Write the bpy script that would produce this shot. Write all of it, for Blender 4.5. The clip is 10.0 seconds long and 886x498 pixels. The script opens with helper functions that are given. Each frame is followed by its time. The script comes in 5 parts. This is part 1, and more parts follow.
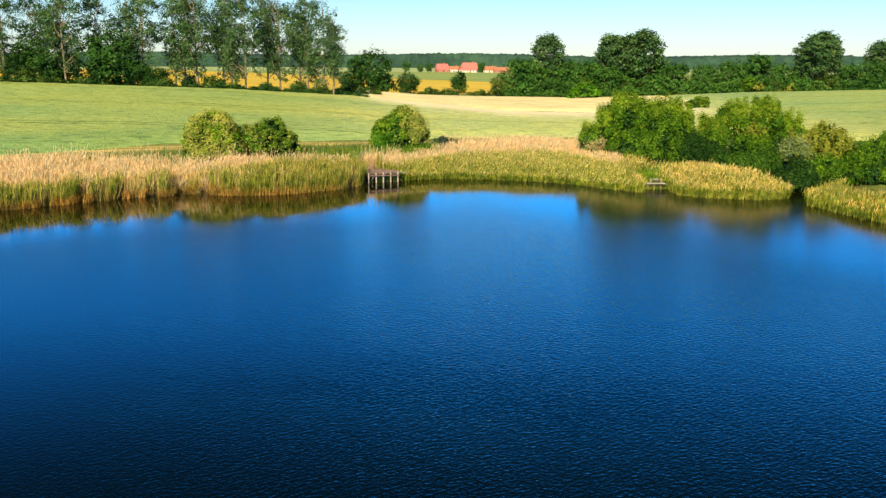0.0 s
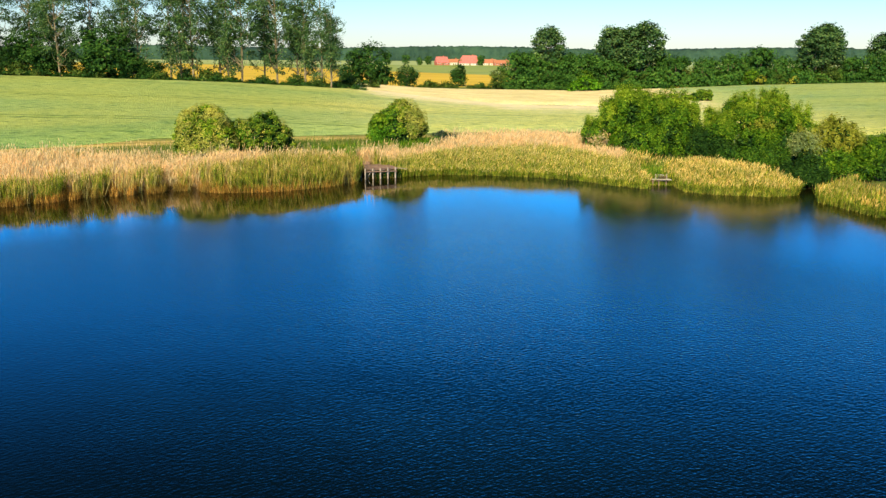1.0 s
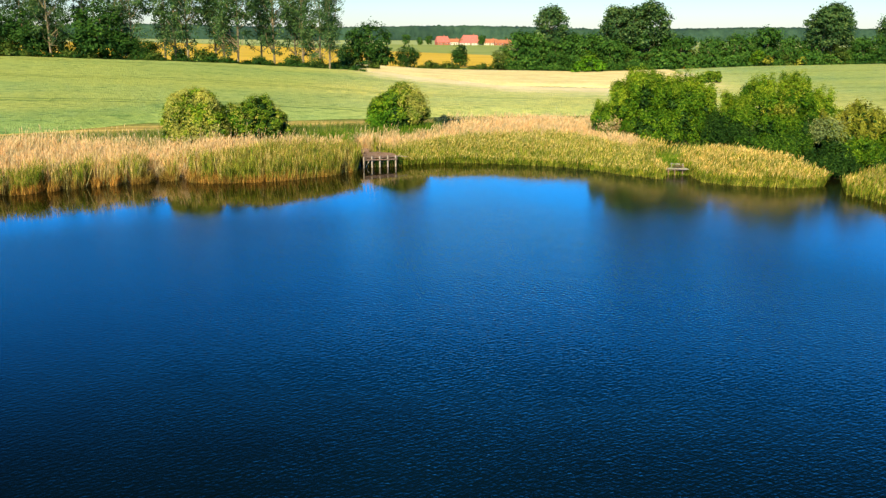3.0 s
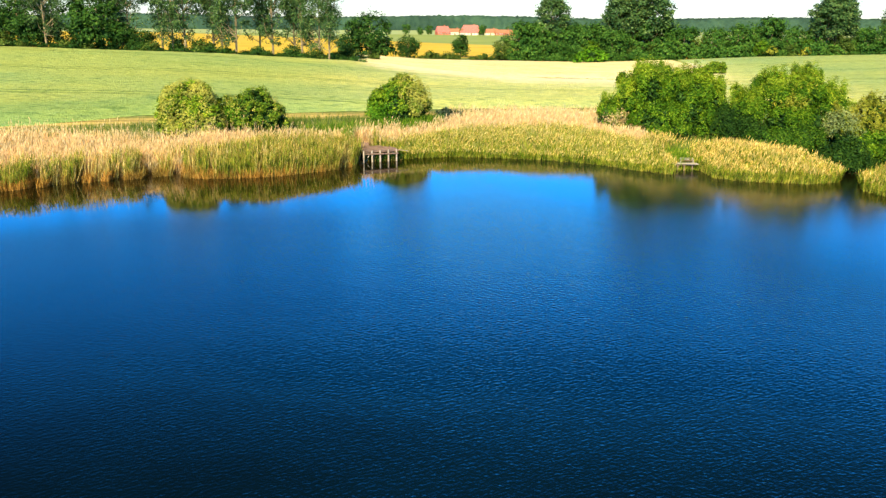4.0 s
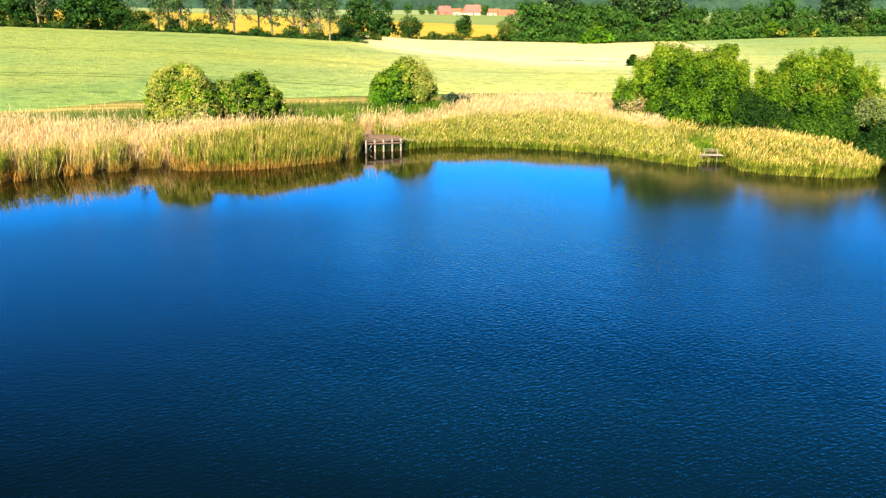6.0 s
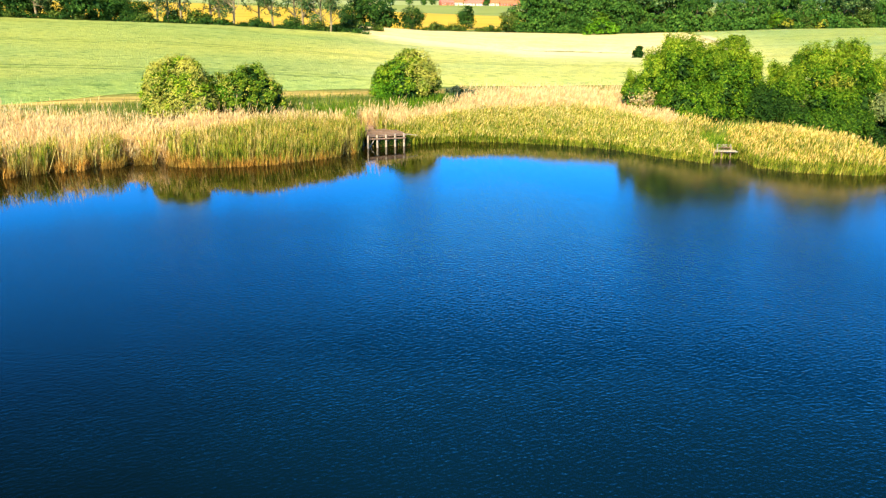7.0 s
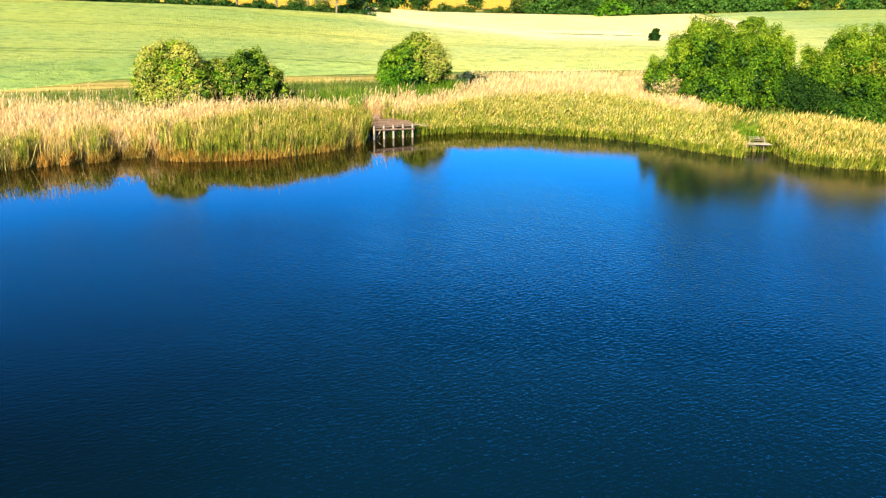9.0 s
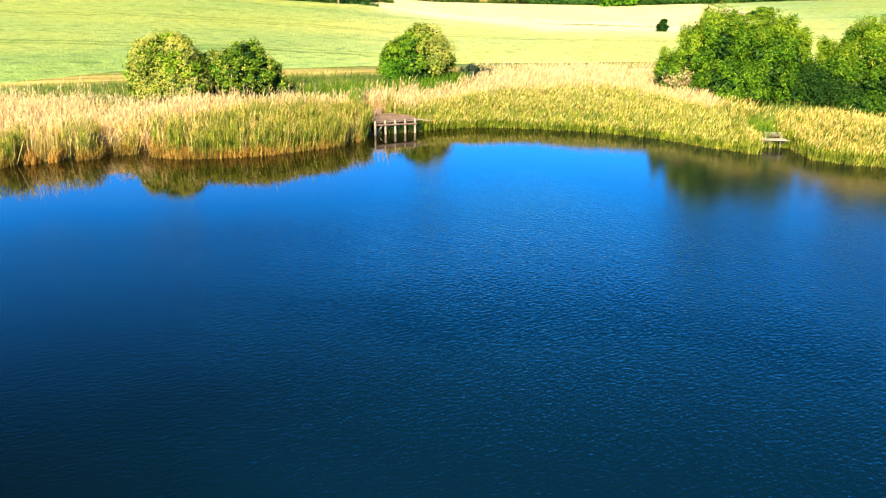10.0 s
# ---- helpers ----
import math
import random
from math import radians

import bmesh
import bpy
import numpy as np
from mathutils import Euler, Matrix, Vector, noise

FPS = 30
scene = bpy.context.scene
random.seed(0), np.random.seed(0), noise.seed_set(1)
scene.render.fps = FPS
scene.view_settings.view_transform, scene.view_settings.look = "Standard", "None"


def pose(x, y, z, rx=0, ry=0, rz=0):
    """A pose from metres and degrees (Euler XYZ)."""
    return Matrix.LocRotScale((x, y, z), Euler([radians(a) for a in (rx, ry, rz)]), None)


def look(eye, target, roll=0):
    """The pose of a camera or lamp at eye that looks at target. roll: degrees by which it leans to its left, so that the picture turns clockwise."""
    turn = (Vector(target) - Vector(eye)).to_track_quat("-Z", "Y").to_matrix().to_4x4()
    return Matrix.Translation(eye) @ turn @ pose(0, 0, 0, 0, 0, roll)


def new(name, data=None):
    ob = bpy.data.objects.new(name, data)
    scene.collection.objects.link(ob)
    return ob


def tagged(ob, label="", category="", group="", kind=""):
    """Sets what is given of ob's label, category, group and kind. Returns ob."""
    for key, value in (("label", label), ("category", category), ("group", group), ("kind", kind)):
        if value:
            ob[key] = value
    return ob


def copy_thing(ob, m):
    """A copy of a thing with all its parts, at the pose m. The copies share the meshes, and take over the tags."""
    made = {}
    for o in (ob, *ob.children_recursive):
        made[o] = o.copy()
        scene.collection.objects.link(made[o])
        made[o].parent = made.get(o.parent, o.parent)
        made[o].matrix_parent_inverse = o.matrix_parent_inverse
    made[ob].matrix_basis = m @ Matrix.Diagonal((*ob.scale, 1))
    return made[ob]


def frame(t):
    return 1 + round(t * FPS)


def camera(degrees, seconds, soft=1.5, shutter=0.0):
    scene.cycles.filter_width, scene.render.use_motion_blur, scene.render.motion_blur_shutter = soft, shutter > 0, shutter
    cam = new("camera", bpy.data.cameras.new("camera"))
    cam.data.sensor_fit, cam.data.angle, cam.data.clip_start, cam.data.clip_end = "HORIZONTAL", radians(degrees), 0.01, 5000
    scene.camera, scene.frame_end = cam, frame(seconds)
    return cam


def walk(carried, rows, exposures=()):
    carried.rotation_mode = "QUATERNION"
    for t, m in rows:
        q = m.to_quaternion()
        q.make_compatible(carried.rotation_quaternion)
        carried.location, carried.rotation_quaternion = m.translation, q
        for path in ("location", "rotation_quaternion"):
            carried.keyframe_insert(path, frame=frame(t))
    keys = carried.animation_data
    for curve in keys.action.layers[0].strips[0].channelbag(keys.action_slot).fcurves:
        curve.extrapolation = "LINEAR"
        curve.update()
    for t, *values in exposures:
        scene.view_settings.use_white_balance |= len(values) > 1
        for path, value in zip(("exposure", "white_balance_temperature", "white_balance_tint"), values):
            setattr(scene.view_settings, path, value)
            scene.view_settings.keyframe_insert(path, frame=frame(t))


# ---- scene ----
cam = camera(54.0, 10.0, soft=1.35)
# seconds, x, y, z, tilt, turn, lean
ROWS = [
    (0.0, 0.000, 0.002, 10.663, 77.854, -0.292, 0.316),
    (0.5, 0.062, 1.193, 10.615, 77.744, -0.306, 0.296),
    (1.0, 0.095, 2.258, 10.609, 77.410, -0.311, 0.279),
    (1.5, 0.092, 3.310, 10.633, 77.057, -0.288, 0.254),
    (2.0, 0.035, 4.312, 10.667, 76.725, -0.279, 0.269),
    (2.5, -0.042, 5.317, 10.698, 76.429, -0.293, 0.306),
    (4.0, -0.285, 8.376, 10.741, 75.502, -0.306, 0.366),
    (4.5, -0.395, 9.437, 10.749, 75.187, -0.311, 0.388),
    (5.0, -0.500, 10.472, 10.789, 74.878, -0.288, 0.397),
    (5.5, -0.614, 11.555, 10.793, 74.559, -0.265, 0.442),
    (7.0, -0.932, 14.578, 10.790, 73.676, -0.150, 0.499),
    (7.5, -1.037, 15.638, 10.756, 73.377, -0.060, 0.534),
    (8.0, -1.114, 16.652, 10.771, 73.084, 0.045, 0.559),
    (8.5, -1.186, 17.699, 10.763, 72.768, 0.172, 0.529),
    (9.0, -1.224, 18.699, 10.757, 72.481, 0.297, 0.528),
    (9.5, -1.215, 19.708, 10.736, 72.191, 0.413, 0.490),
    (10.0, -1.237, 20.797, 10.681, 71.887, 0.545, 0.467),
]
EXPOSURES = [(0.0, 0.53), (2.7, 0.53), (3.3, 0.6), (3.8, 0.78), (4.1, 0.98), (4.5, 1.1), (9.6, 1.17), (10.0, 1.31)]
walk(cam, [(t, pose(x, y, z, a, 0, b) @ pose(0, 0, 0, 0, 0, c)) for t, x, y, z, a, b, c in ROWS], EXPOSURES)

# ---- sky and sun ----
SUN_TO = Vector((-0.2, -0.81, 0.53)).normalized()
SUN_EL = math.asin(SUN_TO.z)
SUN_AZ = math.atan2(SUN_TO.x, SUN_TO.y)
world = bpy.data.worlds.new("world")
scene.world = world
world.use_nodes = True
wn, wl = world.node_tree.nodes, world.node_tree.links
sky = wn.new("ShaderNodeTexSky")
sky.sky_type, sky.sun_disc = "NISHITA", False
sky.sun_elevation, sky.sun_rotation = SUN_EL, SUN_AZ
sky.air_density, sky.dust_density, sky.ozone_density = 1.0, 0.3, 3.0
# a clear evening sky: pale at the horizon, deep blue higher up
wcoord = wn.new("ShaderNodeTexCoord")
wsep = wn.new("ShaderNodeSeparateXYZ")
wl.new(wcoord.outputs["Generated"], wsep.inputs[0])
ramp = wn.new("ShaderNodeValToRGB")
ramp.color_ramp.elements[0].position, ramp.color_ramp.elements[0].color = 0.0, (0.256, 0.272, 0.31, 1)
ramp.color_ramp.elements[1].position, ramp.color_ramp.elements[1].color = 0.62, (0.003, 0.016, 0.023, 1)
for place, colour in ((0.085, (0.19, 0.264, 0.316, 1)), (0.13, (0.08, 0.44, 0.72, 1)), (0.19, (0.03, 0.42, 0.86, 1)), (0.30, (0.022, 0.27, 0.54, 1)), (0.42, (0.0055, 0.056, 0.112, 1))):
    ramp.color_ramp.elements.new(place).color = colour
wl.new(wsep.outputs["Z"], ramp.inputs[0])
wmix = wn.new("ShaderNodeMix")
wmix.data_type, wmix.blend_type = "RGBA", "MULTIPLY"
wmix.inputs["Factor"].default_value = 1.0
wl.new(sky.outputs[0], wmix.inputs["A"])
wl.new(ramp.outputs[0], wmix.inputs["B"])
wgain = wn.new("ShaderNodeVectorMath")
wgain.operation = "SCALE"
wgain.inputs["Scale"].default_value = 2.08
wl.new(wmix.outputs["Result"], wgain.inputs[0])
wl.new(wgain.outputs[0], wn["Background"].inputs[0])
wn["Background"].inputs[1].default_value = 0.15

sun = new("sun", bpy.data.lights.new("sun", "SUN"))
sun.data.energy, sun.data.angle, sun.data.color = 5.7, radians(0.6), (1.0, 0.87, 0.56)
sun.matrix_world = look(SUN_TO * 300, (0, 0, 0))


# ---- materials ----
def material(name):
    m = bpy.data.materials.new(name)
    m.use_nodes = True
    return m, m.node_tree.nodes, m.node_tree.links, m.node_tree.nodes["Principled BSDF"]


def colours(n, l, fac, stops):
    r = n.new("ShaderNodeValToRGB")
    r.color_ramp.elements[0].position, r.color_ramp.elements[0].color = stops[0][0], (*stops[0][1], 1)
    r.color_ramp.elements[1].position, r.color_ramp.elements[1].color = stops[-1][0], (*stops[-1][1], 1)
    for p, c in stops[1:-1]:
        r.color_ramp.elements.new(p).color = (*c, 1)
    l.new(fac, r.inputs[0])
    return r.outputs[0]


def mapped(n, l, scale=(1, 1, 1), turn=0.0):
    g = n.new("ShaderNodeNewGeometry")
    m = n.new("ShaderNodeMapping")
    m.vector_type = "TEXTURE"
    m.inputs["Scale"].default_value = [1 / c for c in scale]
    m.inputs["Rotation"].default_value = (0, 0, radians(turn))
    l.new(g.outputs["Position"], m.inputs[0])
    return m.outputs[0]


def noisy(n, l, vector, scale, detail=3.0, rough=0.55):
    t = n.new("ShaderNodeTexNoise")
    t.inputs["Scale"].default_value, t.inputs["Detail"].default_value = scale, detail
    t.inputs["Roughness"].default_value = rough
    l.new(vector, t.inputs["Vector"])
    return t.outputs["Fac"]


def blend(n, l, fac, a, b, kind="MIX"):
    m = n.new("ShaderNodeMix")
    m.data_type, m.blend_type = "RGBA", kind
    for value, socket in ((fac, m.inputs["Factor"]), (a, m.inputs["A"]), (b, m.inputs["B"])):
        if isinstance(value, (float, int)):
            socket.default_value = value
        elif isinstance(value, tuple):
            socket.default_value = (*value, 1)
        else:
            l.new(value, socket)
    return m.outputs["Result"]


def sums(n, l, op, a, b, c=None):
    m = n.new("ShaderNodeMath")
    m.operation = op
    for value, socket in zip((a, b, c), m.inputs):
        if value is None:
            continue
        if isinstance(value, (float, int)):
            socket.default_value = value
        else:
            l.new(value, socket)
    return m.outputs[0]


def bumped(n, l, bsdf, height, strength, distance):
    b = n.new("ShaderNodeBump")
    b.inputs["Strength"].default_value, b.inputs["Distance"].default_value = strength, distance
    l.new(height, b.inputs["Height"])
    l.new(b.outputs[0], bsdf.inputs["Normal"])


def leaf_material(name, stops, rough=0.55, through_light=0.3, patch=0.35, deep=0.0):
    """Leaves and blades: each its own shade, with broad patches, and light shining through."""
    m, n, l, p = material(name)
    g = n.new("ShaderNodeNewGeometry")
    col = colours(n, l, g.outputs["Random Per Island"], stops)
    broad = noisy(n, l, mapped(n, l), patch, 2.0)
    shade = colours(n, l, broad, [(0.35, (0.6 - deep, 0.7 - deep, 0.6 - deep)), (0.65, (1.3, 1.2, 1.0))])
    col = blend(n, l, 1.0, col, shade, "MULTIPLY")
    l.new(col, p.inputs["Base Color"])
    p.inputs["Roughness"].default_value = rough
    p.inputs["Specular IOR Level"].default_value = 0.1
    t = n.new("ShaderNodeBsdfTranslucent")
    l.new(col, t.inputs[0])
    mix = n.new("ShaderNodeMixShader")
    mix.inputs[0].default_value = through_light
    l.new(p.outputs[0], mix.inputs[1])
    l.new(t.outputs[0], mix.inputs[2])
    l.new(mix.outputs[0], n["Material Output"].inputs[0])
    return m


def surface(name, stops, scale, rough, second=None, bump=0.0, stretch=(1, 1, 1), bump_size=0.02):
    """A rough surface in two scales of tone."""
    m, n, l, p = material(name)
    v = mapped(n, l, stretch)
    col = colours(n, l, noisy(n, l, v, scale, 5.0, 0.65), stops)
    if second:
        col = blend(n, l, 1.0, col, colours(n, l, noisy(n, l, v, scale * 0.13, 2.0), second), "MULTIPLY")
    l.new(col, p.inputs["Base Color"])
    p.inputs["Roughness"].default_value = rough
    p.inputs["Specular IOR Level"].default_value = 0.2
    if bump:
        bumped(n, l, p, noisy(n, l, v, scale * 2, 4.0), bump, bump_size)
    return m


M_ELDER = leaf_material("elder_leaf", [(0.0, (0.045, 0.12, 0.008)), (0.5, (0.14, 0.25, 0.014)), (1.0, (0.32, 0.39, 0.03))], 0.55, 0.18, 0.9)
M_ELDER_DARK = leaf_material("elder_leaf_dark", [(0.0, (0.045, 0.11, 0.01)), (0.6, (0.13, 0.22, 0.016)), (1.0, (0.28, 0.34, 0.03))], 0.55, 0.18, 0.8)
M_BLOSSOM = leaf_material("elder_blossom", [(0.0, (0.3, 0.33, 0.05)), (1.0, (0.5, 0.48, 0.13))], 0.7, 0.2, 0.9)
M_WILLOW = leaf_material("willow_leaf", [(0.0, (0.022, 0.082, 0.005)), (0.5, (0.074, 0.185, 0.01)), (1.0, (0.23, 0.35, 0.024))], 0.55, 0.25, 0.5, 0.1)
# near-black green standing in for shade inside, between and under the plants
M_SHADE_LEAF = leaf_material("shade_dark_leaf", [(0.0, (0.008, 0.03, 0.006)), (0.6, (0.02, 0.062, 0.01)), (1.0, (0.055, 0.115, 0.015))], 0.6, 0.12, 0.6)
M_SHADE_CLUMP = leaf_material("blue_grey_shade_leaf", [(0.0, (0.02, 0.045, 0.035)), (0.6, (0.06, 0.095, 0.075)), (1.0, (0.16, 0.2, 0.16))], 0.6, 0.15, 0.6)
M_LOW_WILLOW = leaf_material("low_willow_leaf", [(0.0, (0.015, 0.055, 0.006)), (0.6, (0.048, 0.13, 0.012)), (1.0, (0.14, 0.24, 0.02))], 0.6, 0.18, 0.6)
M_WILLOW_YELLOW = leaf_material("yellowed_willow_leaf", [(0.0, (0.13, 0.17, 0.015)), (0.5, (0.28, 0.3, 0.035)), (1.0, (0.42, 0.41, 0.07))])
M_WILLOW_GREY = leaf_material("grey_willow_leaf", [(0.0, (0.16, 0.22, 0.07)), (1.0, (0.42, 0.46, 0.2))])
M_POPLAR = leaf_material("poplar_leaf", [(0.0, (0.025, 0.07, 0.025)), (0.6, (0.06, 0.13, 0.045)), (1.0, (0.16, 0.24, 0.09))], 0.4, 0.25, 0.2)
M_OAK = leaf_material("oak_leaf", [(0.0, (0.012, 0.045, 0.01)), (0.6, (0.028, 0.085, 0.015)), (1.0, (0.065, 0.14, 0.024))], 0.6, 0.18, 0.2, 0.1)
M_LINE = leaf_material("tree_line_leaf", [(0.0, (0.022, 0.078, 0.014)), (0.6, (0.05, 0.135, 0.022)), (1.0, (0.105, 0.2, 0.034))], 0.6, 0.18, 0.15)
# lighter willow leaf that paints sunlight onto the tops of the thickets
M_WILLOW_TIP = leaf_material("sunlit_willow_leaf", [(0.0, (0.1, 0.21, 0.01)), (0.5, (0.21, 0.33, 0.02)), (1.0, (0.38, 0.45, 0.045))], 0.55, 0.25, 0.7)
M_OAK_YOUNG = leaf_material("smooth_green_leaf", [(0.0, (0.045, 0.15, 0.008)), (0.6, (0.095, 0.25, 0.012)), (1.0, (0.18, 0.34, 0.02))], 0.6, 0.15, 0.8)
M_HEDGE = leaf_material("hedge_leaf", [(0.0, (0.025, 0.06, 0.01)), (0.6, (0.07, 0.125, 0.02)), (1.0, (0.18, 0.22, 0.05))], 0.6, 0.2, 0.2, 0.1)
M_REED_STALK = leaf_material("reed_stalk", [(0.0, (0.13, 0.13, 0.02)), (0.5, (0.32, 0.29, 0.055)), (1.0, (0.56, 0.46, 0.13))], 0.6, 0.15, 1.9, 0.2)
M_REED_LEAF = leaf_material("reed_leaf", [(0.0, (0.06, 0.15, 0.008)), (0.5, (0.2, 0.31, 0.02)), (1.0, (0.54, 0.52, 0.07))], 0.5, 0.25, 1.9, 0.2)
M_REED_PLUME = leaf_material("reed_plume", [(0.0, (0.42, 0.25, 0.06)), (0.5, (0.6, 0.4, 0.12)), (1.0, (0.74, 0.54, 0.21))], 0.8, 0.3)
M_BAY_PLUME = leaf_material("pale_reed_plume", [(0.0, (0.42, 0.3, 0.09)), (0.5, (0.64, 0.49, 0.18)), (1.0, (0.8, 0.65, 0.3))], 0.8, 0.3, 1.4)
M_SPIT_PLUME = leaf_material("golden_reed_plume", [(0.0, (0.46, 0.29, 0.08)), (0.5, (0.67, 0.47, 0.17)), (1.0, (0.82, 0.62, 0.27))], 0.8, 0.3, 1.4)
M_DRY_STALK = leaf_material("dry_reed_stalk", [(0.0, (0.5, 0.34, 0.18)), (0.5, (0.65, 0.475, 0.28)), (1.0, (0.76, 0.58, 0.37))], 0.7, 0.35, 1.2, -0.1)
M_DRY_PLUME = leaf_material("dry_reed_plume", [(0.0, (0.57, 0.38, 0.2)), (0.5, (0.745, 0.525, 0.315)), (1.0, (0.85, 0.65, 0.43))], 0.8, 0.4, 1.2, -0.15)
M_BROWN_PLUME = leaf_material("brown_reed_plume", [(0.0, (0.2, 0.11, 0.03)), (0.5, (0.36, 0.24, 0.07)), (1.0, (0.56, 0.42, 0.16))], 0.8, 0.3)
M_OLD_STALK = leaf_material("old_reed_stalk", [(0.0, (0.12, 0.06, 0.012)), (0.6, (0.42, 0.23, 0.05)), (1.0, (0.66, 0.41, 0.12))], 0.7, 0.2)
M_FRESH = leaf_material("fresh_reed_blade", [(0.0, (0.06, 0.15, 0.01)), (0.5, (0.14, 0.27, 0.02)), (1.0, (0.32, 0.4, 0.05))], 0.5, 0.3, 1.2)
M_GRASS = leaf_material("bank_grass_blade", [(0.0, (0.06, 0.12, 0.015)), (0.6, (0.15, 0.22, 0.03)), (1.0, (0.36, 0.34, 0.1))], 0.6, 0.25, 0.3)
M_BARK = surface("grey_brown_bark", [(0.3, (0.09, 0.06, 0.035)), (0.7, (0.24, 0.18, 0.11))], 4.0, 0.9, None, 0.6)
M_POPLAR_BARK = surface("pale_poplar_bark", [(0.3, (0.14, 0.105, 0.06)), (0.7, (0.33, 0.26, 0.15))], 2.0, 0.9, None, 0.5)
M_PLANK = surface("weathered_planks", [(0.3, (0.14, 0.09, 0.068)), (0.7, (0.32, 0.22, 0.168))], 5.0, 0.85, [(0.3, (0.75, 0.75, 0.75)), (0.7, (1.15, 1.1, 1.1))], 0.5)
M_POST = surface("bleached_posts", [(0.3, (0.24, 0.19, 0.15)), (0.7, (0.5, 0.43, 0.36))], 6.0, 0.85, None, 0.5)
M_PALE = surface("silvered_board", [(0.3, (0.28, 0.245, 0.21)), (0.7, (0.48, 0.43, 0.37))], 6.0, 0.8, None, 0.4)
M_ROOF = surface("red_roof_tiles", [(0.3, (0.42, 0.1, 0.08)), (0.7, (0.6, 0.2, 0.17))], 0.8, 0.8, None, 0.3)
M_ROOF_OLD = surface("brown_red_roof_tiles", [(0.3, (0.3, 0.1, 0.05)), (0.7, (0.48, 0.2, 0.11))], 0.8, 0.8, None, 0.3)
M_RENDER = surface("cream_plaster", [(0.3, (0.6, 0.5, 0.38)), (0.7, (0.78, 0.7, 0.58))], 0.6, 0.9)
M_BRICK = surface("red_brick_wall", [(0.3, (0.36, 0.1, 0.06)), (0.7, (0.5, 0.17, 0.1))], 1.2, 0.9)
M_GLASS, gn, gl, gp = material("dark_window_glass")
gp.inputs["Base Color"].default_value, gp.inputs["Roughness"].default_value = (0.03, 0.04, 0.05, 1), 0.08
M_FRAME = surface("white_window_frame", [(0.3, (0.7, 0.7, 0.68)), (0.7, (0.82, 0.82, 0.8))], 2.0, 0.6)
# the blue in this canopy colour stands in for distance haze
M_FOREST = surface("far_forest_canopy", [(0.3, (0.018, 0.048, 0.034)), (0.7, (0.045, 0.09, 0.056))], 0.12, 0.9, [(0.35, (0.7, 0.75, 0.8)), (0.65, (1.2, 1.2, 1.1))], 1.0, (1, 1, 1), 2.0)


def wheat_material():
    """Green wheat with wind streaks, tracks and paler patches."""
    m, n, l, p = material("green_wheat")
    fine = noisy(n, l, mapped(n, l, (0.6, 1.3, 1), 4), 1.8, 6.0, 0.8)
    col = colours(n, l, fine, [(0.3, (0.285, 0.36, 0.11)), (0.55, (0.425, 0.475, 0.165)), (0.75, (0.565, 0.58, 0.235))])
    broad = noisy(n, l, mapped(n, l, (0.5, 1.0, 1), 8), 0.035, 3.0)
    col = blend(n, l, 1.0, col, colours(n, l, broad, [(0.35, (0.82, 0.95, 0.95)), (0.6, (1.1, 1.05, 0.85))]), "MULTIPLY")
    # streaks where the wind has laid the ears
    streak = noisy(n, l, mapped(n, l, (0.5, 1.1, 1), 6), 1.0, 5.0, 0.72)
    col = blend(n, l, 1.0, col, colours(n, l, streak, [(0.34, (0.5, 0.62, 0.52)), (0.45, (0.93, 0.96, 0.9)), (0.58, (1.16, 1.12, 1.0))]), "MULTIPLY")
    # riper in the hollow, greener on the rise
    sep = n.new("ShaderNodeSeparateXYZ")
    l.new(mapped(n, l), sep.inputs[0])
    along = sums(n, l, "ADD", sep.outputs[0], sums(n, l, "MULTIPLY_ADD", broad, 40.0, -20.0))
    masks = []
    for a, b in ((-30.0, 4.0), (74.0, 48.0)):
        r = n.new("ShaderNodeMapRange")
        r.interpolation_type = "SMOOTHSTEP"
        r.inputs["From Min"].default_value, r.inputs["From Max"].default_value = a, b
        l.new(along, r.inputs[0])
        masks.append(r.outputs[0])
    ripe = sums(n, l, "MULTIPLY", masks[0], masks[1])
    col = blend(n, l, 1.0, col, blend(n, l, ripe, (0.94, 0.98, 0.95), (1.5, 1.32, 1.45)), "MULTIPLY")
    # lodged patches and the sprayer's wheel tracks
    lodged = noisy(n, l, mapped(n, l, (0.045, 0.3, 1), 3), 1.0, 4.0, 0.6)
    col = blend(n, l, 1.0, col, colours(n, l, lodged, [(0.58, (1.0, 1.0, 1.0)), (0.68, (0.78, 0.85, 0.78))]), "MULTIPLY")
    wob = sums(n, l, "MULTIPLY_ADD", noisy(n, l, mapped(n, l), 0.03, 2.0), 9.0, -4.5)
    lines = sums(n, l, "ADD", sums(n, l, "MULTIPLY_ADD", sep.outputs[0], 0.03, sep.outputs[1]), wob)
    lines = sums(n, l, "MODULO", sums(n, l, "ADD", lines, 18.0), 25.0)
    near_track = sums(n, l, "MINIMUM", sums(n, l, "ABSOLUTE", sums(n, l, "SUBTRACT", lines, 1.0), 0.0), sums(n, l, "ABSOLUTE", sums(n, l, "SUBTRACT", lines, 3.0), 0.0))
    col = blend(n, l, 1.0, col, colours(n, l, near_track, [(0.25, (0.7, 0.76, 0.68)), (0.7, (1.0, 1.0, 1.0))]), "MULTIPLY")
    # the headland was sown later and stands bluer
    head = n.new("ShaderNodeAttribute")
    head.attribute_name = "headland"
    col = blend(n, l, head.outputs["Fac"], col, blend(n, l, 1.0, col, (0.72, 0.87, 0.95), "MULTIPLY"))
    att = n.new("ShaderNodeAttribute")
    att.attribute_name = "dryness"
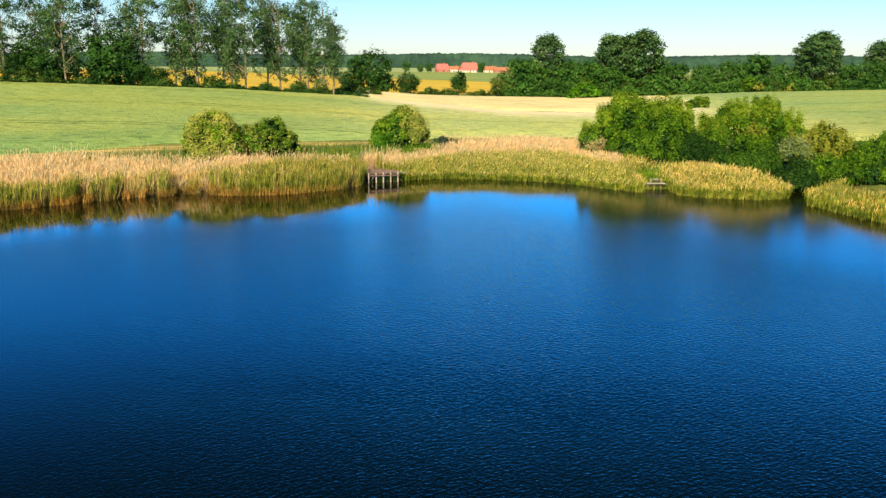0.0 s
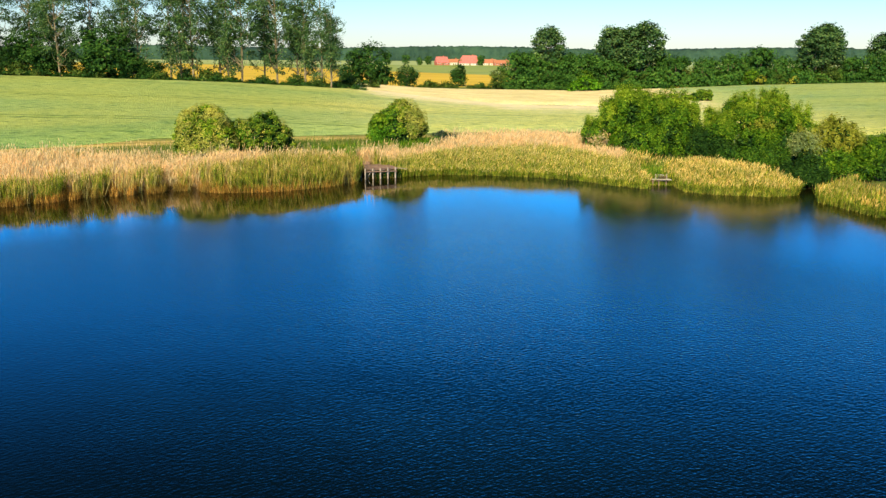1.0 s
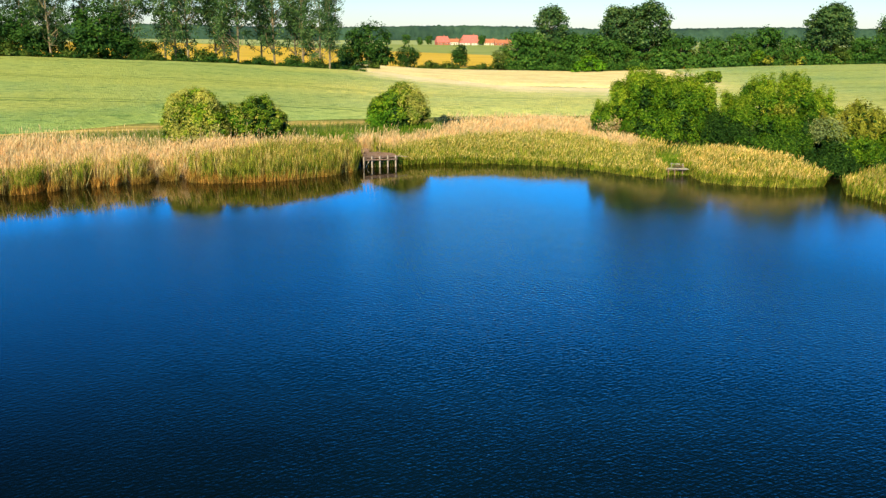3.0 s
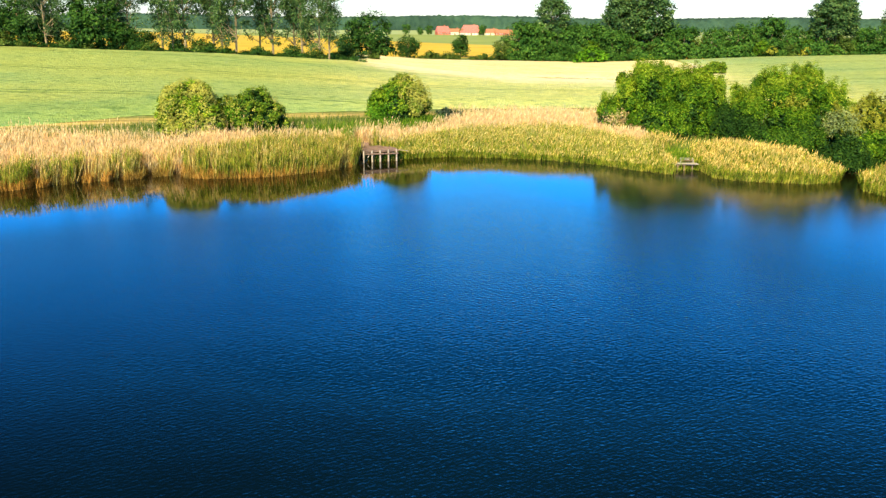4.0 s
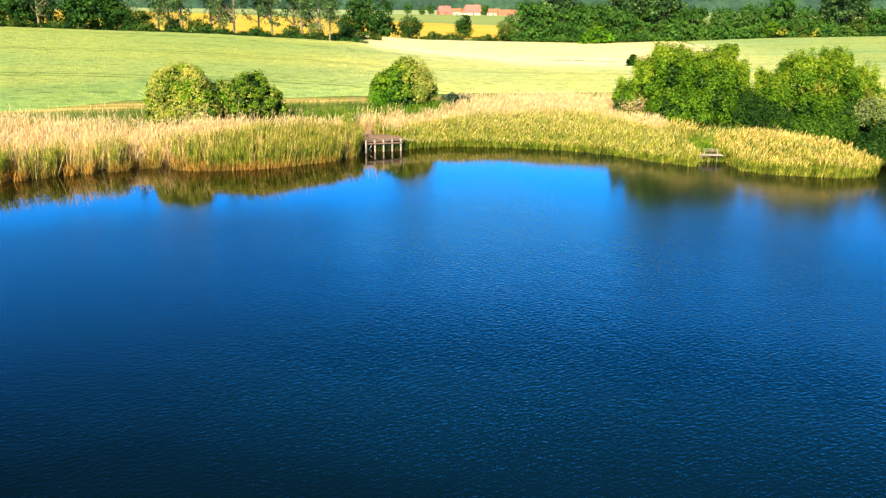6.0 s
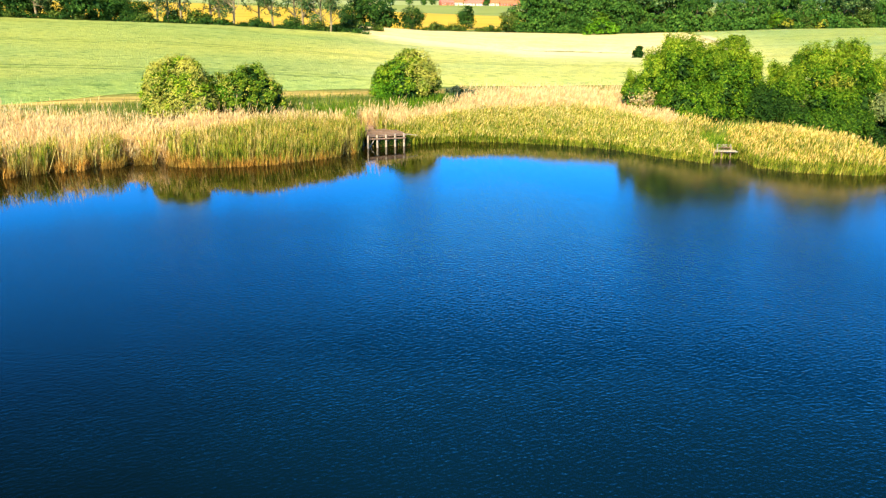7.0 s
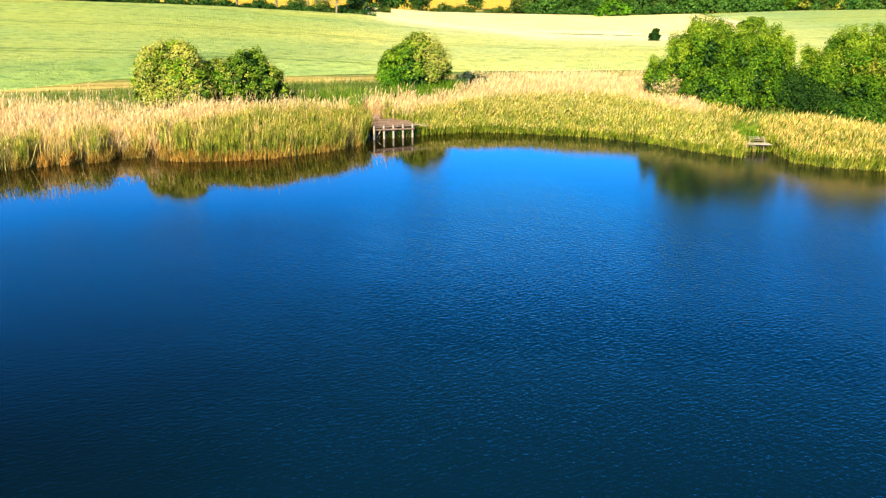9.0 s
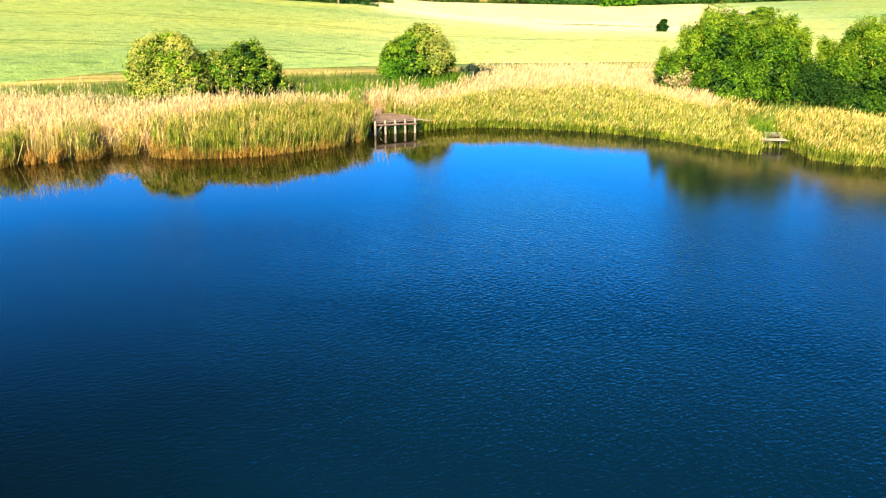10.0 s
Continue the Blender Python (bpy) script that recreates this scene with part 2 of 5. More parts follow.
    patches = noisy(n, l, mapped(n, l, (0.12, 0.5, 1), 6), 1.0, 4.0, 0.7)
    parched = n.new("ShaderNodeMapRange")
    parched.interpolation_type = "SMOOTHSTEP"
    parched.inputs["From Min"].default_value, parched.inputs["From Max"].default_value = 0.62, 1.25
    l.new(sums(n, l, "ADD", att.outputs["Fac"], patches), parched.inputs[0])
    col = blend(n, l, sums(n, l, "MULTIPLY", parched.outputs[0], sums(n, l, "MINIMUM", sums(n, l, "MULTIPLY", att.outputs["Fac"], 4.0), 1.0)), col, (0.9, 0.77, 0.46))
    l.new(col, p.inputs["Base Color"])
    p.inputs["Roughness"].default_value, p.inputs["Specular IOR Level"].default_value = 0.8, 0.15
    bumped(n, l, p, noisy(n, l, mapped(n, l, (1, 1, 1)), 3.0, 5.0, 0.75), 1.0, 0.3)
    return m


M_WHEAT = wheat_material()
M_DRYGRASS = surface("dry_pale_grass", [(0.3, (0.76, 0.6, 0.26)), (0.7, (0.9, 0.77, 0.42))], 0.9, 0.9, [(0.35, (0.85, 0.85, 0.8)), (0.65, (1.08, 1.08, 1.05))], 0.9, (1, 1, 1), 0.3)


def ground_material():
    """Grass banks and the fields beyond, each with its own crop."""
    m, n, l, p = material("meadow_and_far_fields")
    v = mapped(n, l)
    sep = n.new("ShaderNodeSeparateXYZ")
    l.new(v, sep.inputs[0])
    x, y = sep.outputs[0], sep.outputs[1]
    warp = sums(n, l, "MULTIPLY_ADD", noisy(n, l, v, 0.12, 3.0), 6.0, -3.0)
    grass = colours(n, l, noisy(n, l, v, 1.3, 6.0, 0.7), [(0.3, (0.05, 0.1, 0.015)), (0.5, (0.12, 0.18, 0.03)), (0.7, (0.3, 0.27, 0.09))])
    def clamp01(value):
        c = n.new("ShaderNodeClamp")
        l.new(value, c.inputs[0])
        return c.outputs[0]
    # a mown track along the wheat's edge
    edge = sums(n, l, "MULTIPLY_ADD", x, -0.36, sums(n, l, "ADD", y, warp))
    lane = clamp01(sums(n, l, "SUBTRACT", 1.0, sums(n, l, "DIVIDE", sums(n, l, "ABSOLUTE", sums(n, l, "SUBTRACT", sums(n, l, "ADD", edge, sums(n, l, "MULTIPLY", warp, -0.8)), 104.6), 0.0), 3.4)))
    track = colours(n, l, noisy(n, l, mapped(n, l, (0.12, 1.1, 1), 20), 1.2, 4.0), [(0.38, (0.26, 0.19, 0.05)), (0.56, (0.66, 0.47, 0.15))])
    near = blend(n, l, lane, grass, track)
    wet = clamp01(sums(n, l, "DIVIDE", sums(n, l, "SUBTRACT", 0.55, sep.outputs[2]), 0.3))
    mud = colours(n, l, noisy(n, l, v, 2.5, 4.0), [(0.3, (0.05, 0.03, 0.012)), (0.7, (0.13, 0.085, 0.03))])
    near = blend(n, l, sums(n, l, "MULTIPLY", wet, clamp01(sums(n, l, "SUBTRACT", 120.0, y))), near, mud)
    # yellow ripening field, green pasture, pale field farther off
    ripe = colours(n, l, noisy(n, l, mapped(n, l, (0.2, 1, 1), 4), 0.05, 5.0), [(0.3, (0.52, 0.34, 0.02)), (0.7, (0.7, 0.48, 0.045))])
    pasture = colours(n, l, noisy(n, l, mapped(n, l, (0.2, 1, 1), -4), 0.04, 5.0), [(0.3, (0.18, 0.26, 0.05)), (0.7, (0.34, 0.38, 0.1))])
    pale = colours(n, l, noisy(n, l, mapped(n, l, (0.1, 1, 1), 3), 0.02, 4.0), [(0.3, (0.28, 0.36, 0.13)), (0.7, (0.42, 0.46, 0.2))])
    far1 = clamp01(sums(n, l, "DIVIDE", sums(n, l, "SUBTRACT", y, 318.0), 6.0))
    far2 = clamp01(sums(n, l, "DIVIDE", sums(n, l, "ADD", sums(n, l, "MULTIPLY_ADD", x, 1.6, y), -560.0), 10.0))
    far3 = clamp01(sums(n, l, "DIVIDE", sums(n, l, "ADD", sums(n, l, "MULTIPLY_ADD", x, 0.2, y), -1010.0), 10.0))
    col = blend(n, l, far1, near, ripe)
    col = blend(n, l, far2, col, pasture)
    col = blend(n, l, far3, col, pale)
    l.new(col, p.inputs["Base Color"])
    p.inputs["Roughness"].default_value, p.inputs["Specular IOR Level"].default_value = 0.9, 0.15
    bumped(n, l, p, noisy(n, l, v, 2.0, 4.0), 0.8, 0.2)
    return m


M_GROUND = ground_material()


def water_material():
    """Dark lake water; a light breeze ruffles it away from the sheltered shore."""
    m, n, l, p = material("lake_water")
    p.inputs["IOR"].default_value = 1.33
    v = mapped(n, l)
    sep = n.new("ShaderNodeSeparateXYZ")
    l.new(v, sep.inputs[0])
    gust = noisy(n, l, mapped(n, l, (1, 1.3, 1), -10), 0.06, 3.0)

    def smooth(value, a, b, lo=0.0, hi=1.0):
        r = n.new("ShaderNodeMapRange")
        r.interpolation_type = "SMOOTHSTEP"
        for key, x in (("From Min", a), ("From Max", b), ("To Min", lo), ("To Max", hi)):
            r.inputs[key].default_value = x
        l.new(value, r.inputs[0])
        return r.outputs[0]

    # light fall-off painted in the base colour: blue mid-lake, near black around it
    wander = sums(n, l, "MULTIPLY_ADD", gust, 16.0, -8.0)
    wx, wy = sums(n, l, "ADD", sep.outputs[0], wander), sums(n, l, "ADD", sep.outputs[1], wander)
    pale = sums(n, l, "MULTIPLY", smooth(wy, 18.0, 36.0), sums(n, l, "MULTIPLY", smooth(wx, -15.0, 0.0), smooth(wx, 30.0, 14.0)))
    lee = n.new("ShaderNodeAttribute")
    lee.attribute_name = "breeze"
    pale = sums(n, l, "MULTIPLY", pale, smooth(lee.outputs["Fac"], 0.06, 0.5))
    # brown-olive by the shore paints the tint of the reeds' reflections
    shore_tint = smooth(lee.outputs["Fac"], 0.45, 0.1)
    col = blend(n, l, shore_tint, (0.0008, 0.0032, 0.0028), (0.008, 0.0065, 0.001))
    col = blend(n, l, pale, col, (0.001, 0.0125, 0.0305))
    l.new(col, p.inputs["Base Color"])
    ripple = noisy(n, l, mapped(n, l, (4.6, 9.0, 1), 30), 1.0, 2.0, 0.5)
    swell = noisy(n, l, mapped(n, l, (0.5, 1.1, 1), -36), 1.0, 2.0, 0.5)
    tiny = noisy(n, l, mapped(n, l, (5.0, 10.2, 1), -34), 1.0, 2.0, 0.5)
    height = sums(n, l, "ADD", sums(n, l, "MULTIPLY", ripple, 0.8), sums(n, l, "MULTIPLY", swell, 0.3))
    height = sums(n, l, "MULTIPLY_ADD", tiny, 0.45, height)
    breeze = smooth(wx, -16.0, 2.0, 0.3, 1.0)
    # ripples too small to see blur the mirror where the wind reaches
    blur = sums(n, l, "ADD", smooth(lee.outputs["Fac"], 0.0, 0.7, 0.0, 0.11), smooth(sep.outputs[0], 6.0, 16.0, 0.0, 0.13))
    blur = sums(n, l, "ADD", blur, sums(n, l, "MULTIPLY", smooth(wx, 4.0, -14.0, 0.0, 0.1), smooth(lee.outputs["Fac"], 0.2, 0.9)))
    blur = sums(n, l, "MULTIPLY", blur, smooth(sep.outputs[1], 18.0, 46.0, 0.3, 1.0))
    l.new(blur, p.inputs["Roughness"])
    b = n.new("ShaderNodeBump")
    b.inputs["Distance"].default_value = 0.0205
    l.new(sums(n, l, "MULTIPLY", lee.outputs["Fac"], breeze), b.inputs["Strength"])
    l.new(height, b.inputs["Height"])
    l.new(b.outputs[0], p.inputs["Normal"])
    return m


M_WATER = water_material()


# ---- building helpers ----
def raw_mesh(name, verts, quads=None, tris=None, slots_q=None, slots_t=None, mats=(), smooth=False):
    """A mesh from arrays of points, four-sided and three-sided faces."""
    me = bpy.data.meshes.new(name)
    quads = np.zeros((0, 4), int) if quads is None else np.asarray(quads)
    tris = np.zeros((0, 3), int) if tris is None else np.asarray(tris)
    nq, nt = len(quads), len(tris)
    me.vertices.add(len(verts))
    me.vertices.foreach_set("co", np.ascontiguousarray(verts, np.float32).ravel())
    me.loops.add(nq * 4 + nt * 3)
    me.loops.foreach_set("vertex_index", np.concatenate([quads.ravel(), tris.ravel()]).astype(np.int32))
    me.polygons.add(nq + nt)
    me.polygons.foreach_set("loop_start", np.concatenate([np.arange(nq) * 4, nq * 4 + np.arange(nt) * 3]).astype(np.int32))
    for mt in mats:
        me.materials.append(mt)
    if slots_q is not None or slots_t is not None:
        a = np.zeros(nq, np.int32) if slots_q is None else np.asarray(slots_q, np.int32)
        b = np.zeros(nt, np.int32) if slots_t is None else np.asarray(slots_t, np.int32)
        me.polygons.foreach_set("material_index", np.concatenate([a, b]))
    me.polygons.foreach_set("use_smooth", np.full(nq + nt, smooth))
    me.update(calc_edges=True)
    return me


def part(name, data, mat, parent, label=""):
    """Links a bmesh or a mesh as one object under a thing or under a part."""
    if isinstance(data, bmesh.types.BMesh):
        me = bpy.data.meshes.new(name)
        data.to_mesh(me)
        data.free()
        me.materials.append(mat)
    else:
        me = data
        if mat and not me.materials:
            me.materials.append(mat)
    ob = new(name, me)
    ob.parent = parent
    return tagged(ob, label)


def thing(name, m, label, category, group=""):
    ob = new(name)
    ob.empty_display_size = 0.3
    ob.matrix_basis = m
    return tagged(ob, label, category, group)


def box(bm, sx, sy, sz, m=None, bevel=0.0):
    """A box of that size about the origin, worn along its edges."""
    made = bmesh.ops.create_cube(bm, size=1.0, matrix=(m or Matrix()) @ Matrix.Diagonal((sx, sy, sz, 1)))
    if bevel:
        edges = {e for v in made["verts"] for e in v.link_edges}
        bmesh.ops.bevel(bm, geom=list(edges), offset=bevel, segments=1, affect="EDGES")
    return bm


def tube_arrays(path, radii, sides=6):
    """A tapered tube along a line of points."""
    path = np.asarray(path, float)
    k = len(path)
    way = np.gradient(path, axis=0)
    way /= np.linalg.norm(way, axis=1)[:, None] + 1e-9
    ref = np.where(np.abs(way[:, 2:3]) > 0.9, np.array([[1.0, 0, 0]]), np.array([[0, 0, 1.0]]))
    u = np.cross(way, ref)
    u /= np.linalg.norm(u, axis=1)[:, None] + 1e-9
    w = np.cross(way, u)
    a = np.linspace(0, 2 * np.pi, sides, endpoint=False)
    ring = path[:, None, :] + np.asarray(radii)[:, None, None] * (np.cos(a)[None, :, None] * u[:, None, :] + np.sin(a)[None, :, None] * w[:, None, :])
    i = np.arange(k - 1)[:, None] * sides
    j = np.arange(sides)[None, :]
    q = np.stack([i + j, i + (j + 1) % sides, i + sides + (j + 1) % sides, i + sides + j], -1).reshape(-1, 4)
    return ring.reshape(-1, 3), q


def joined_tubes(name, tubes, mat, sides=6):
    vs, qs, base = [], [], 0
    for path, radii in tubes:
        v, q = tube_arrays(path, radii, sides)
        vs.append(v)
        qs.append(q + base)
        base += len(v)
    return raw_mesh(name, np.concatenate(vs), np.concatenate(qs), mats=(mat,), smooth=True)


def unit(rng, n):
    d = rng.normal(size=(n, 3))
    return d / np.linalg.norm(d, axis=1)[:, None]


def leaf_quads(rng, centre, facing, length, width, loose=0.45):
    """Diamond-shaped leaves at those places, facing roughly that way."""
    n = len(centre)
    normal = facing + loose * unit(rng, n)
    normal /= np.linalg.norm(normal, axis=1)[:, None] + 1e-9
    u = np.cross(normal, unit(rng, n))
    u /= np.linalg.norm(u, axis=1)[:, None] + 1e-9
    w = np.cross(normal, u)
    s = rng.uniform(0.6, 1.3, (n, 1))
    lu, wv = u * length * s, w * width * s
    v = np.stack([centre - lu, centre + wv - 0.1 * lu, centre + lu - normal * length * 0.25, centre - wv - 0.1 * lu], 1).reshape(-1, 3)
    return v, np.arange(n * 4).reshape(-1, 4)


def crown(name, rng, blobs, count, length, width, mat, per=24, spread=0.35, hollow=0.55, floor=None, holes=0, gap=1.0, upright=0.7):
    """Foliage: clusters of leaves set over a few swelling forms, with gaps between the clusters."""
    blobs = np.asarray(blobs, float)
    area = (blobs[:, 3] * blobs[:, 4] + blobs[:, 4] * blobs[:, 5] + blobs[:, 3] * blobs[:, 5])
    nc = max(4, count // per)
    which = rng.choice(len(blobs), nc, p=area / area.sum())
    d = unit(rng, nc)
    r = hollow + (1.05 - hollow) * rng.uniform(0, 1, (nc, 1)) ** 0.6
    c = blobs[which, :3] + d * blobs[which, 3:6] * r
    if floor is not None:
        keep = c[:, 2] > floor
        c, d = c[keep], d[keep]
    # hollows between the boughs
    for k in range(holes if len(c) else 0):
        at = c[rng.integers(len(c))]
        keep = np.linalg.norm(c - at, axis=1) > rng.uniform(0.3, 0.6) * gap
        c, d = c[keep], d[keep]
    size = spread * rng.uniform(0.6, 1.4, (len(c), 1, 1))
    leaves = (c[:, None, :] + rng.normal(size=(len(c), per, 3)) * size * np.array([1.2 - 0.3 * upright, 1.2 - 0.3 * upright, upright])).reshape(-1, 3)
    facing = np.repeat(d * 0.7 + np.array([0, 0, 0.35]), per, axis=0)
    v, q = leaf_quads(rng, leaves, facing, length, width)
    return raw_mesh(name, v, q, mats=(mat,))


def lumpy(rng, blobs, count, share=0.34):
    """Smaller swellings over the larger ones, so that the foliage stands in masses."""
    out = []
    for b in np.asarray(blobs, float):
        for k in range(count):
            d = unit(rng, 1)[0]
            d[2] = abs(d[2]) * 1.1 - 0.35
            c = b[:3] + d * b[3:6] * 0.78
            r = b[3:6] * share * rng.uniform(0.75, 1.25)
            out.append((*c, *r))
    return out


def shoots(rng, blobs, count, low, high):
    """Upright sprays standing out of the top of a thicket."""
    out = []
    for k in range(count):
        b = np.asarray(blobs[rng.integers(len(blobs))], float)
        d = unit(rng, 1)[0] * 0.75
        c = b[:3] + np.array([d[0] * b[3], d[1] * b[4], b[5] * rng.uniform(0.5, 0.85)])
        h = rng.uniform(low, high)
        out.append((*c, h * 0.24, h * 0.24, h))
    return out


def limbs_to(rng, blobs, base, r0, fork=0.3):
    """A short stem that parts into bowed limbs reaching into the foliage."""
    tubes = []
    for b in blobs:
        end = np.array(b[:3]) + np.array([0, 0, b[5] * 0.3])
        start = np.array(base, float) + np.append(rng.normal(size=2) * r0 * 0.6, 0)
        mid = start * (1 - fork) + end * fork + np.array([0, 0, 0.12 * np.linalg.norm(end - start)])
        t = np.linspace(0, 1, 6)[:, None]
        line = (1 - t) ** 2 * start + 2 * t * (1 - t) * mid + t ** 2 * end
        line[1:-1] += rng.normal(size=(4, 3)) * 0.06
        tubes.append((line, r0 * np.linspace(1, 0.22, 6)))
    return tubes


# ---- the lie of the land ----
LAKE = np.array([(-31.3, 62.6), (-28.3, 65.1), (-25.2, 67.7), (-22.5, 69.2), (-20.2, 70.9), (-18.6, 70.4), (-16.8, 69.8),
                 (-14.4, 70.2), (-12.4, 70.8), (-10.2, 72.4), (-8.3, 73.9), (-6.6, 76.6), (-6.2, 77.6), (-3.5, 78.7), (-2.9, 79.6), (0.7, 80.9), (4.7, 80.3),
                 (8.6, 79.3), (12.2, 77.3), (15.0, 74.2), (17.0, 72.5), (17.4, 74.3), (19.55, 74.2), (19.9, 71.0), (22.0, 69.6), (25.6, 68.8), (27.8, 69.4), (28.5, 71.0),
                 (29.5, 72.6), (30.4, 72.4), (30.3, 70.8), (29.5, 68.4), (28.5, 65.7), (29.2, 63.4), (29.6, 61.0), (32, 55), (42, 42), (60, 15), (75, -30),
                 (55, -75), (0, -95), (-60, -85), (-95, -30), (-80, 15), (-60, 40), (-45, 53)])


def lake_distance(px, py):
    """How far a point lies from the shore: negative in the lake."""
    a, b = LAKE, np.roll(LAKE, -1, axis=0)
    best = np.full(px.shape, 1e9)
    inside = np.zeros(px.shape, bool)
    for (ax, ay), (bx, by) in zip(a, b):
        ex, ey = bx - ax, by - ay
        t = np.clip(((px - ax) * ex + (py - ay) * ey) / (ex * ex + ey * ey), 0, 1)
        best = np.minimum(best, (px - ax - t * ex) ** 2 + (py - ay - t * ey) ** 2)
        crosses = ((ay > py) != (by > py)) & (px < ex * (py - ay) / (ey if ey else 1e-9) + ax)
        inside ^= crosses
    return np.where(inside, -1, 1) * np.sqrt(best)


def ease(t):
    t = np.clip(t, 0, 1)
    return t * t * (3 - 2 * t)


def height(px, py):
    px, py = np.asarray(px, float), np.asarray(py, float)
    d = lake_distance(px, py)
    bank = np.where(d < 0, -0.14 - 1.5 * ease(-d / 5.0), -0.14 + 0.3 * ease(d / 2.2) + 0.91 * ease(d / 16.0))
    hill = np.interp(px, [-300, -130, -80, -60, -40, -20, -5, 10, 40, 55, 67, 86, 120, 160, 300],
                     [5.0, 5.4, 4.9, 4.3, 3.7, 2.5, 1.0, 0.2, -0.3, 0.2, 0.9, 1.8, 2.7, 3.0, 3.0])
    run = np.interp(px, [-40, 20, 60], [80.0, 100.0, 150.0])
    rise = np.clip((py - 86) / run, 0, 1)
    rise = rise * (1.25 - 0.25 * rise) / 1.0
    drop_at = np.interp(px, [-30, 0, 60], [178.0, 230.0, 270.0])
    fall = ease((py - drop_at) / np.interp(px, [-30, 60], [110.0, 60.0]))
    z = bank + hill * rise * (1 - fall)
    z = z - 1.8 * ease((py - 205) / 95.0) * (d > 0)
    z = z + 0.0035 * np.clip(py - 1150, 0, 1500)
    return z


def height1(px, py):
    return float(height(np.array([px]), np.array([py]))[0])


def sheet(name, xs, ys, zfun, mat):
    gx, gy = np.meshgrid(xs, ys)
    v = np.stack([gx.ravel(), gy.ravel(), zfun(gx, gy).ravel()], 1)
    nx = len(xs)
    i = (np.arange(len(ys) - 1)[:, None] * nx + np.arange(nx - 1)[None, :])
    q = np.stack([i, i + 1, i + nx + 1, i + nx], -1).reshape(-1, 4)
    return new(name, raw_mesh(name, v, q, mats=(mat,), smooth=True))


def graded(*stretches):
    return np.unique(np.concatenate([np.arange(a, b, s) for a, b, s in stretches]))


gx = graded((-4500, -400, 300), (-400, -100, 12), (-100, -45, 3), (-45, 45, 0.8), (45, 130, 3), (130, 420, 12), (420, 4600, 300))
gy = graded((-3000, -150, 300), (-150, 40, 8), (40, 56, 2), (56, 112, 0.8), (112, 330, 4), (330, 1200, 40), (1200, 4700, 300))
ground = sheet("ground", gx, gy, height, M_GROUND)
tagged(ground, "grassy lake banks, meadows and distant farm fields", "ground", kind="structure")

wxs, wys = graded((-100, -40, 6), (-40, 44, 1), (44, 81, 6)), graded((-100, 16, 6), (16, 91, 1))
water = sheet("water", wxs, wys, lambda a, b: np.zeros(a.shape), M_WATER)
# the reeds and bushes shelter a belt of calm water along the shore
wgx, wgy = np.meshgrid(wxs, wys)
off_shore = -lake_distance(wgx, wgy)
lee_width = np.interp(wgx, [-10, 4, 16], [16.0, 18.0, 16.0])
calm_least = np.interp(wgx, [0, 10], [0.08, 0.21])
calm = calm_least + (1 - calm_least) * ease((off_shore - np.interp(wgx, [0, 12], [5.0, 9.5])) / lee_width)
water.data.attributes.new("breeze", "FLOAT", "POINT").data.foreach_set("value", calm.ravel().astype(np.float32))
tagged(water, "dark blue lake water with light ripples", "lake", kind="structure")


# ---- crops ----
def crop(name, xs, near, far, rows, tall, mat, label, category, power=1.4, ragged=0.2):
    """A standing crop as one raised sheet with an uneven top and a cut front edge."""
    rng = np.random.default_rng(11)
    t = np.linspace(0, 1, rows) ** power
    gx2 = np.repeat(xs[None, :], rows, 0)
    gy2 = near(xs)[None, :] * (1 - t[:, None]) + far(xs)[None, :] * t[:, None]
    gy2[0] += np.convolve(rng.normal(size=len(xs) + 4), np.ones(5) / 5, "valid") * ragged * 2
    gy2[2:] = gy2[0] + 0.6 + (gy2[2:] - gy2[0] + np.abs(gy2[2:] - gy2[0])) * 0.5
    top = height(gx2, gy2) + tall * rng.uniform(0.92, 1.05, gx2.shape) * (0.12 + 0.88 * ease((gy2 - gy2[0]) / 6.0))
    top[0] = height(gx2[0], gy2[0]) - 0.05
    gy2[1] = gy2[0] + 0.3
    top[1] = height(gx2[1], gy2[1]) + tall * 0.12
    top[-1] -= tall
    v = np.stack([gx2.ravel(), gy2.ravel(), top.ravel()], 1)
    nx = len(xs)
    i = (np.arange(rows - 1)[:, None] * nx + np.arange(nx - 1)[None, :])
    q = np.stack([i, i + 1, i + nx + 1, i + nx], -1).reshape(-1, 4)
    ob = new(name, raw_mesh(name, v, q, mats=(mat,), smooth=True))
    ob.data.polygons.foreach_set("use_smooth", np.arange(len(q)) < len(q) - (nx - 1))
    # how dry the crop stands: parched towards the strip behind it
    dry = np.exp(-np.clip(far(xs)[None, :] - gy2, 0, 200) / 16.0) * ease((gx2 + 20) / 10.0) * ease((64 - gx2) / 8.0)
    ob.data.attributes.new("dryness", "FLOAT", "POINT").data.foreach_set("value", dry.ravel().astype(np.float32))
    headland = (1 - ease((gy2 - near(xs)[None, :] - 9.0) / 7.0)) * ease((6 - gx2) / 16.0)
    ob.data.attributes.new("headland", "FLOAT", "POINT").data.foreach_set("value", headland.ravel().astype(np.float32))
    return tagged(ob, label, category, kind="stuff")


def wheat_front(x):
    return np.interp(x, [-160, -90, -60, -38, -34, -31, -16, -9, 5, 17, 30, 60, 100, 180], [45, 68, 82, 90.6, 94, 97, 101.5, 105, 111, 114, 115, 110, 100, 90])


def wheat_back(x):
    return np.interp(x, [-160, -80, -40, -21, -18, -10, 3, 13, 30, 45, 54, 60, 66, 86, 120, 180], [158, 166, 170, 174, 177, 183, 174, 163, 162, 171, 190, 225, 256, 252, 244, 236])


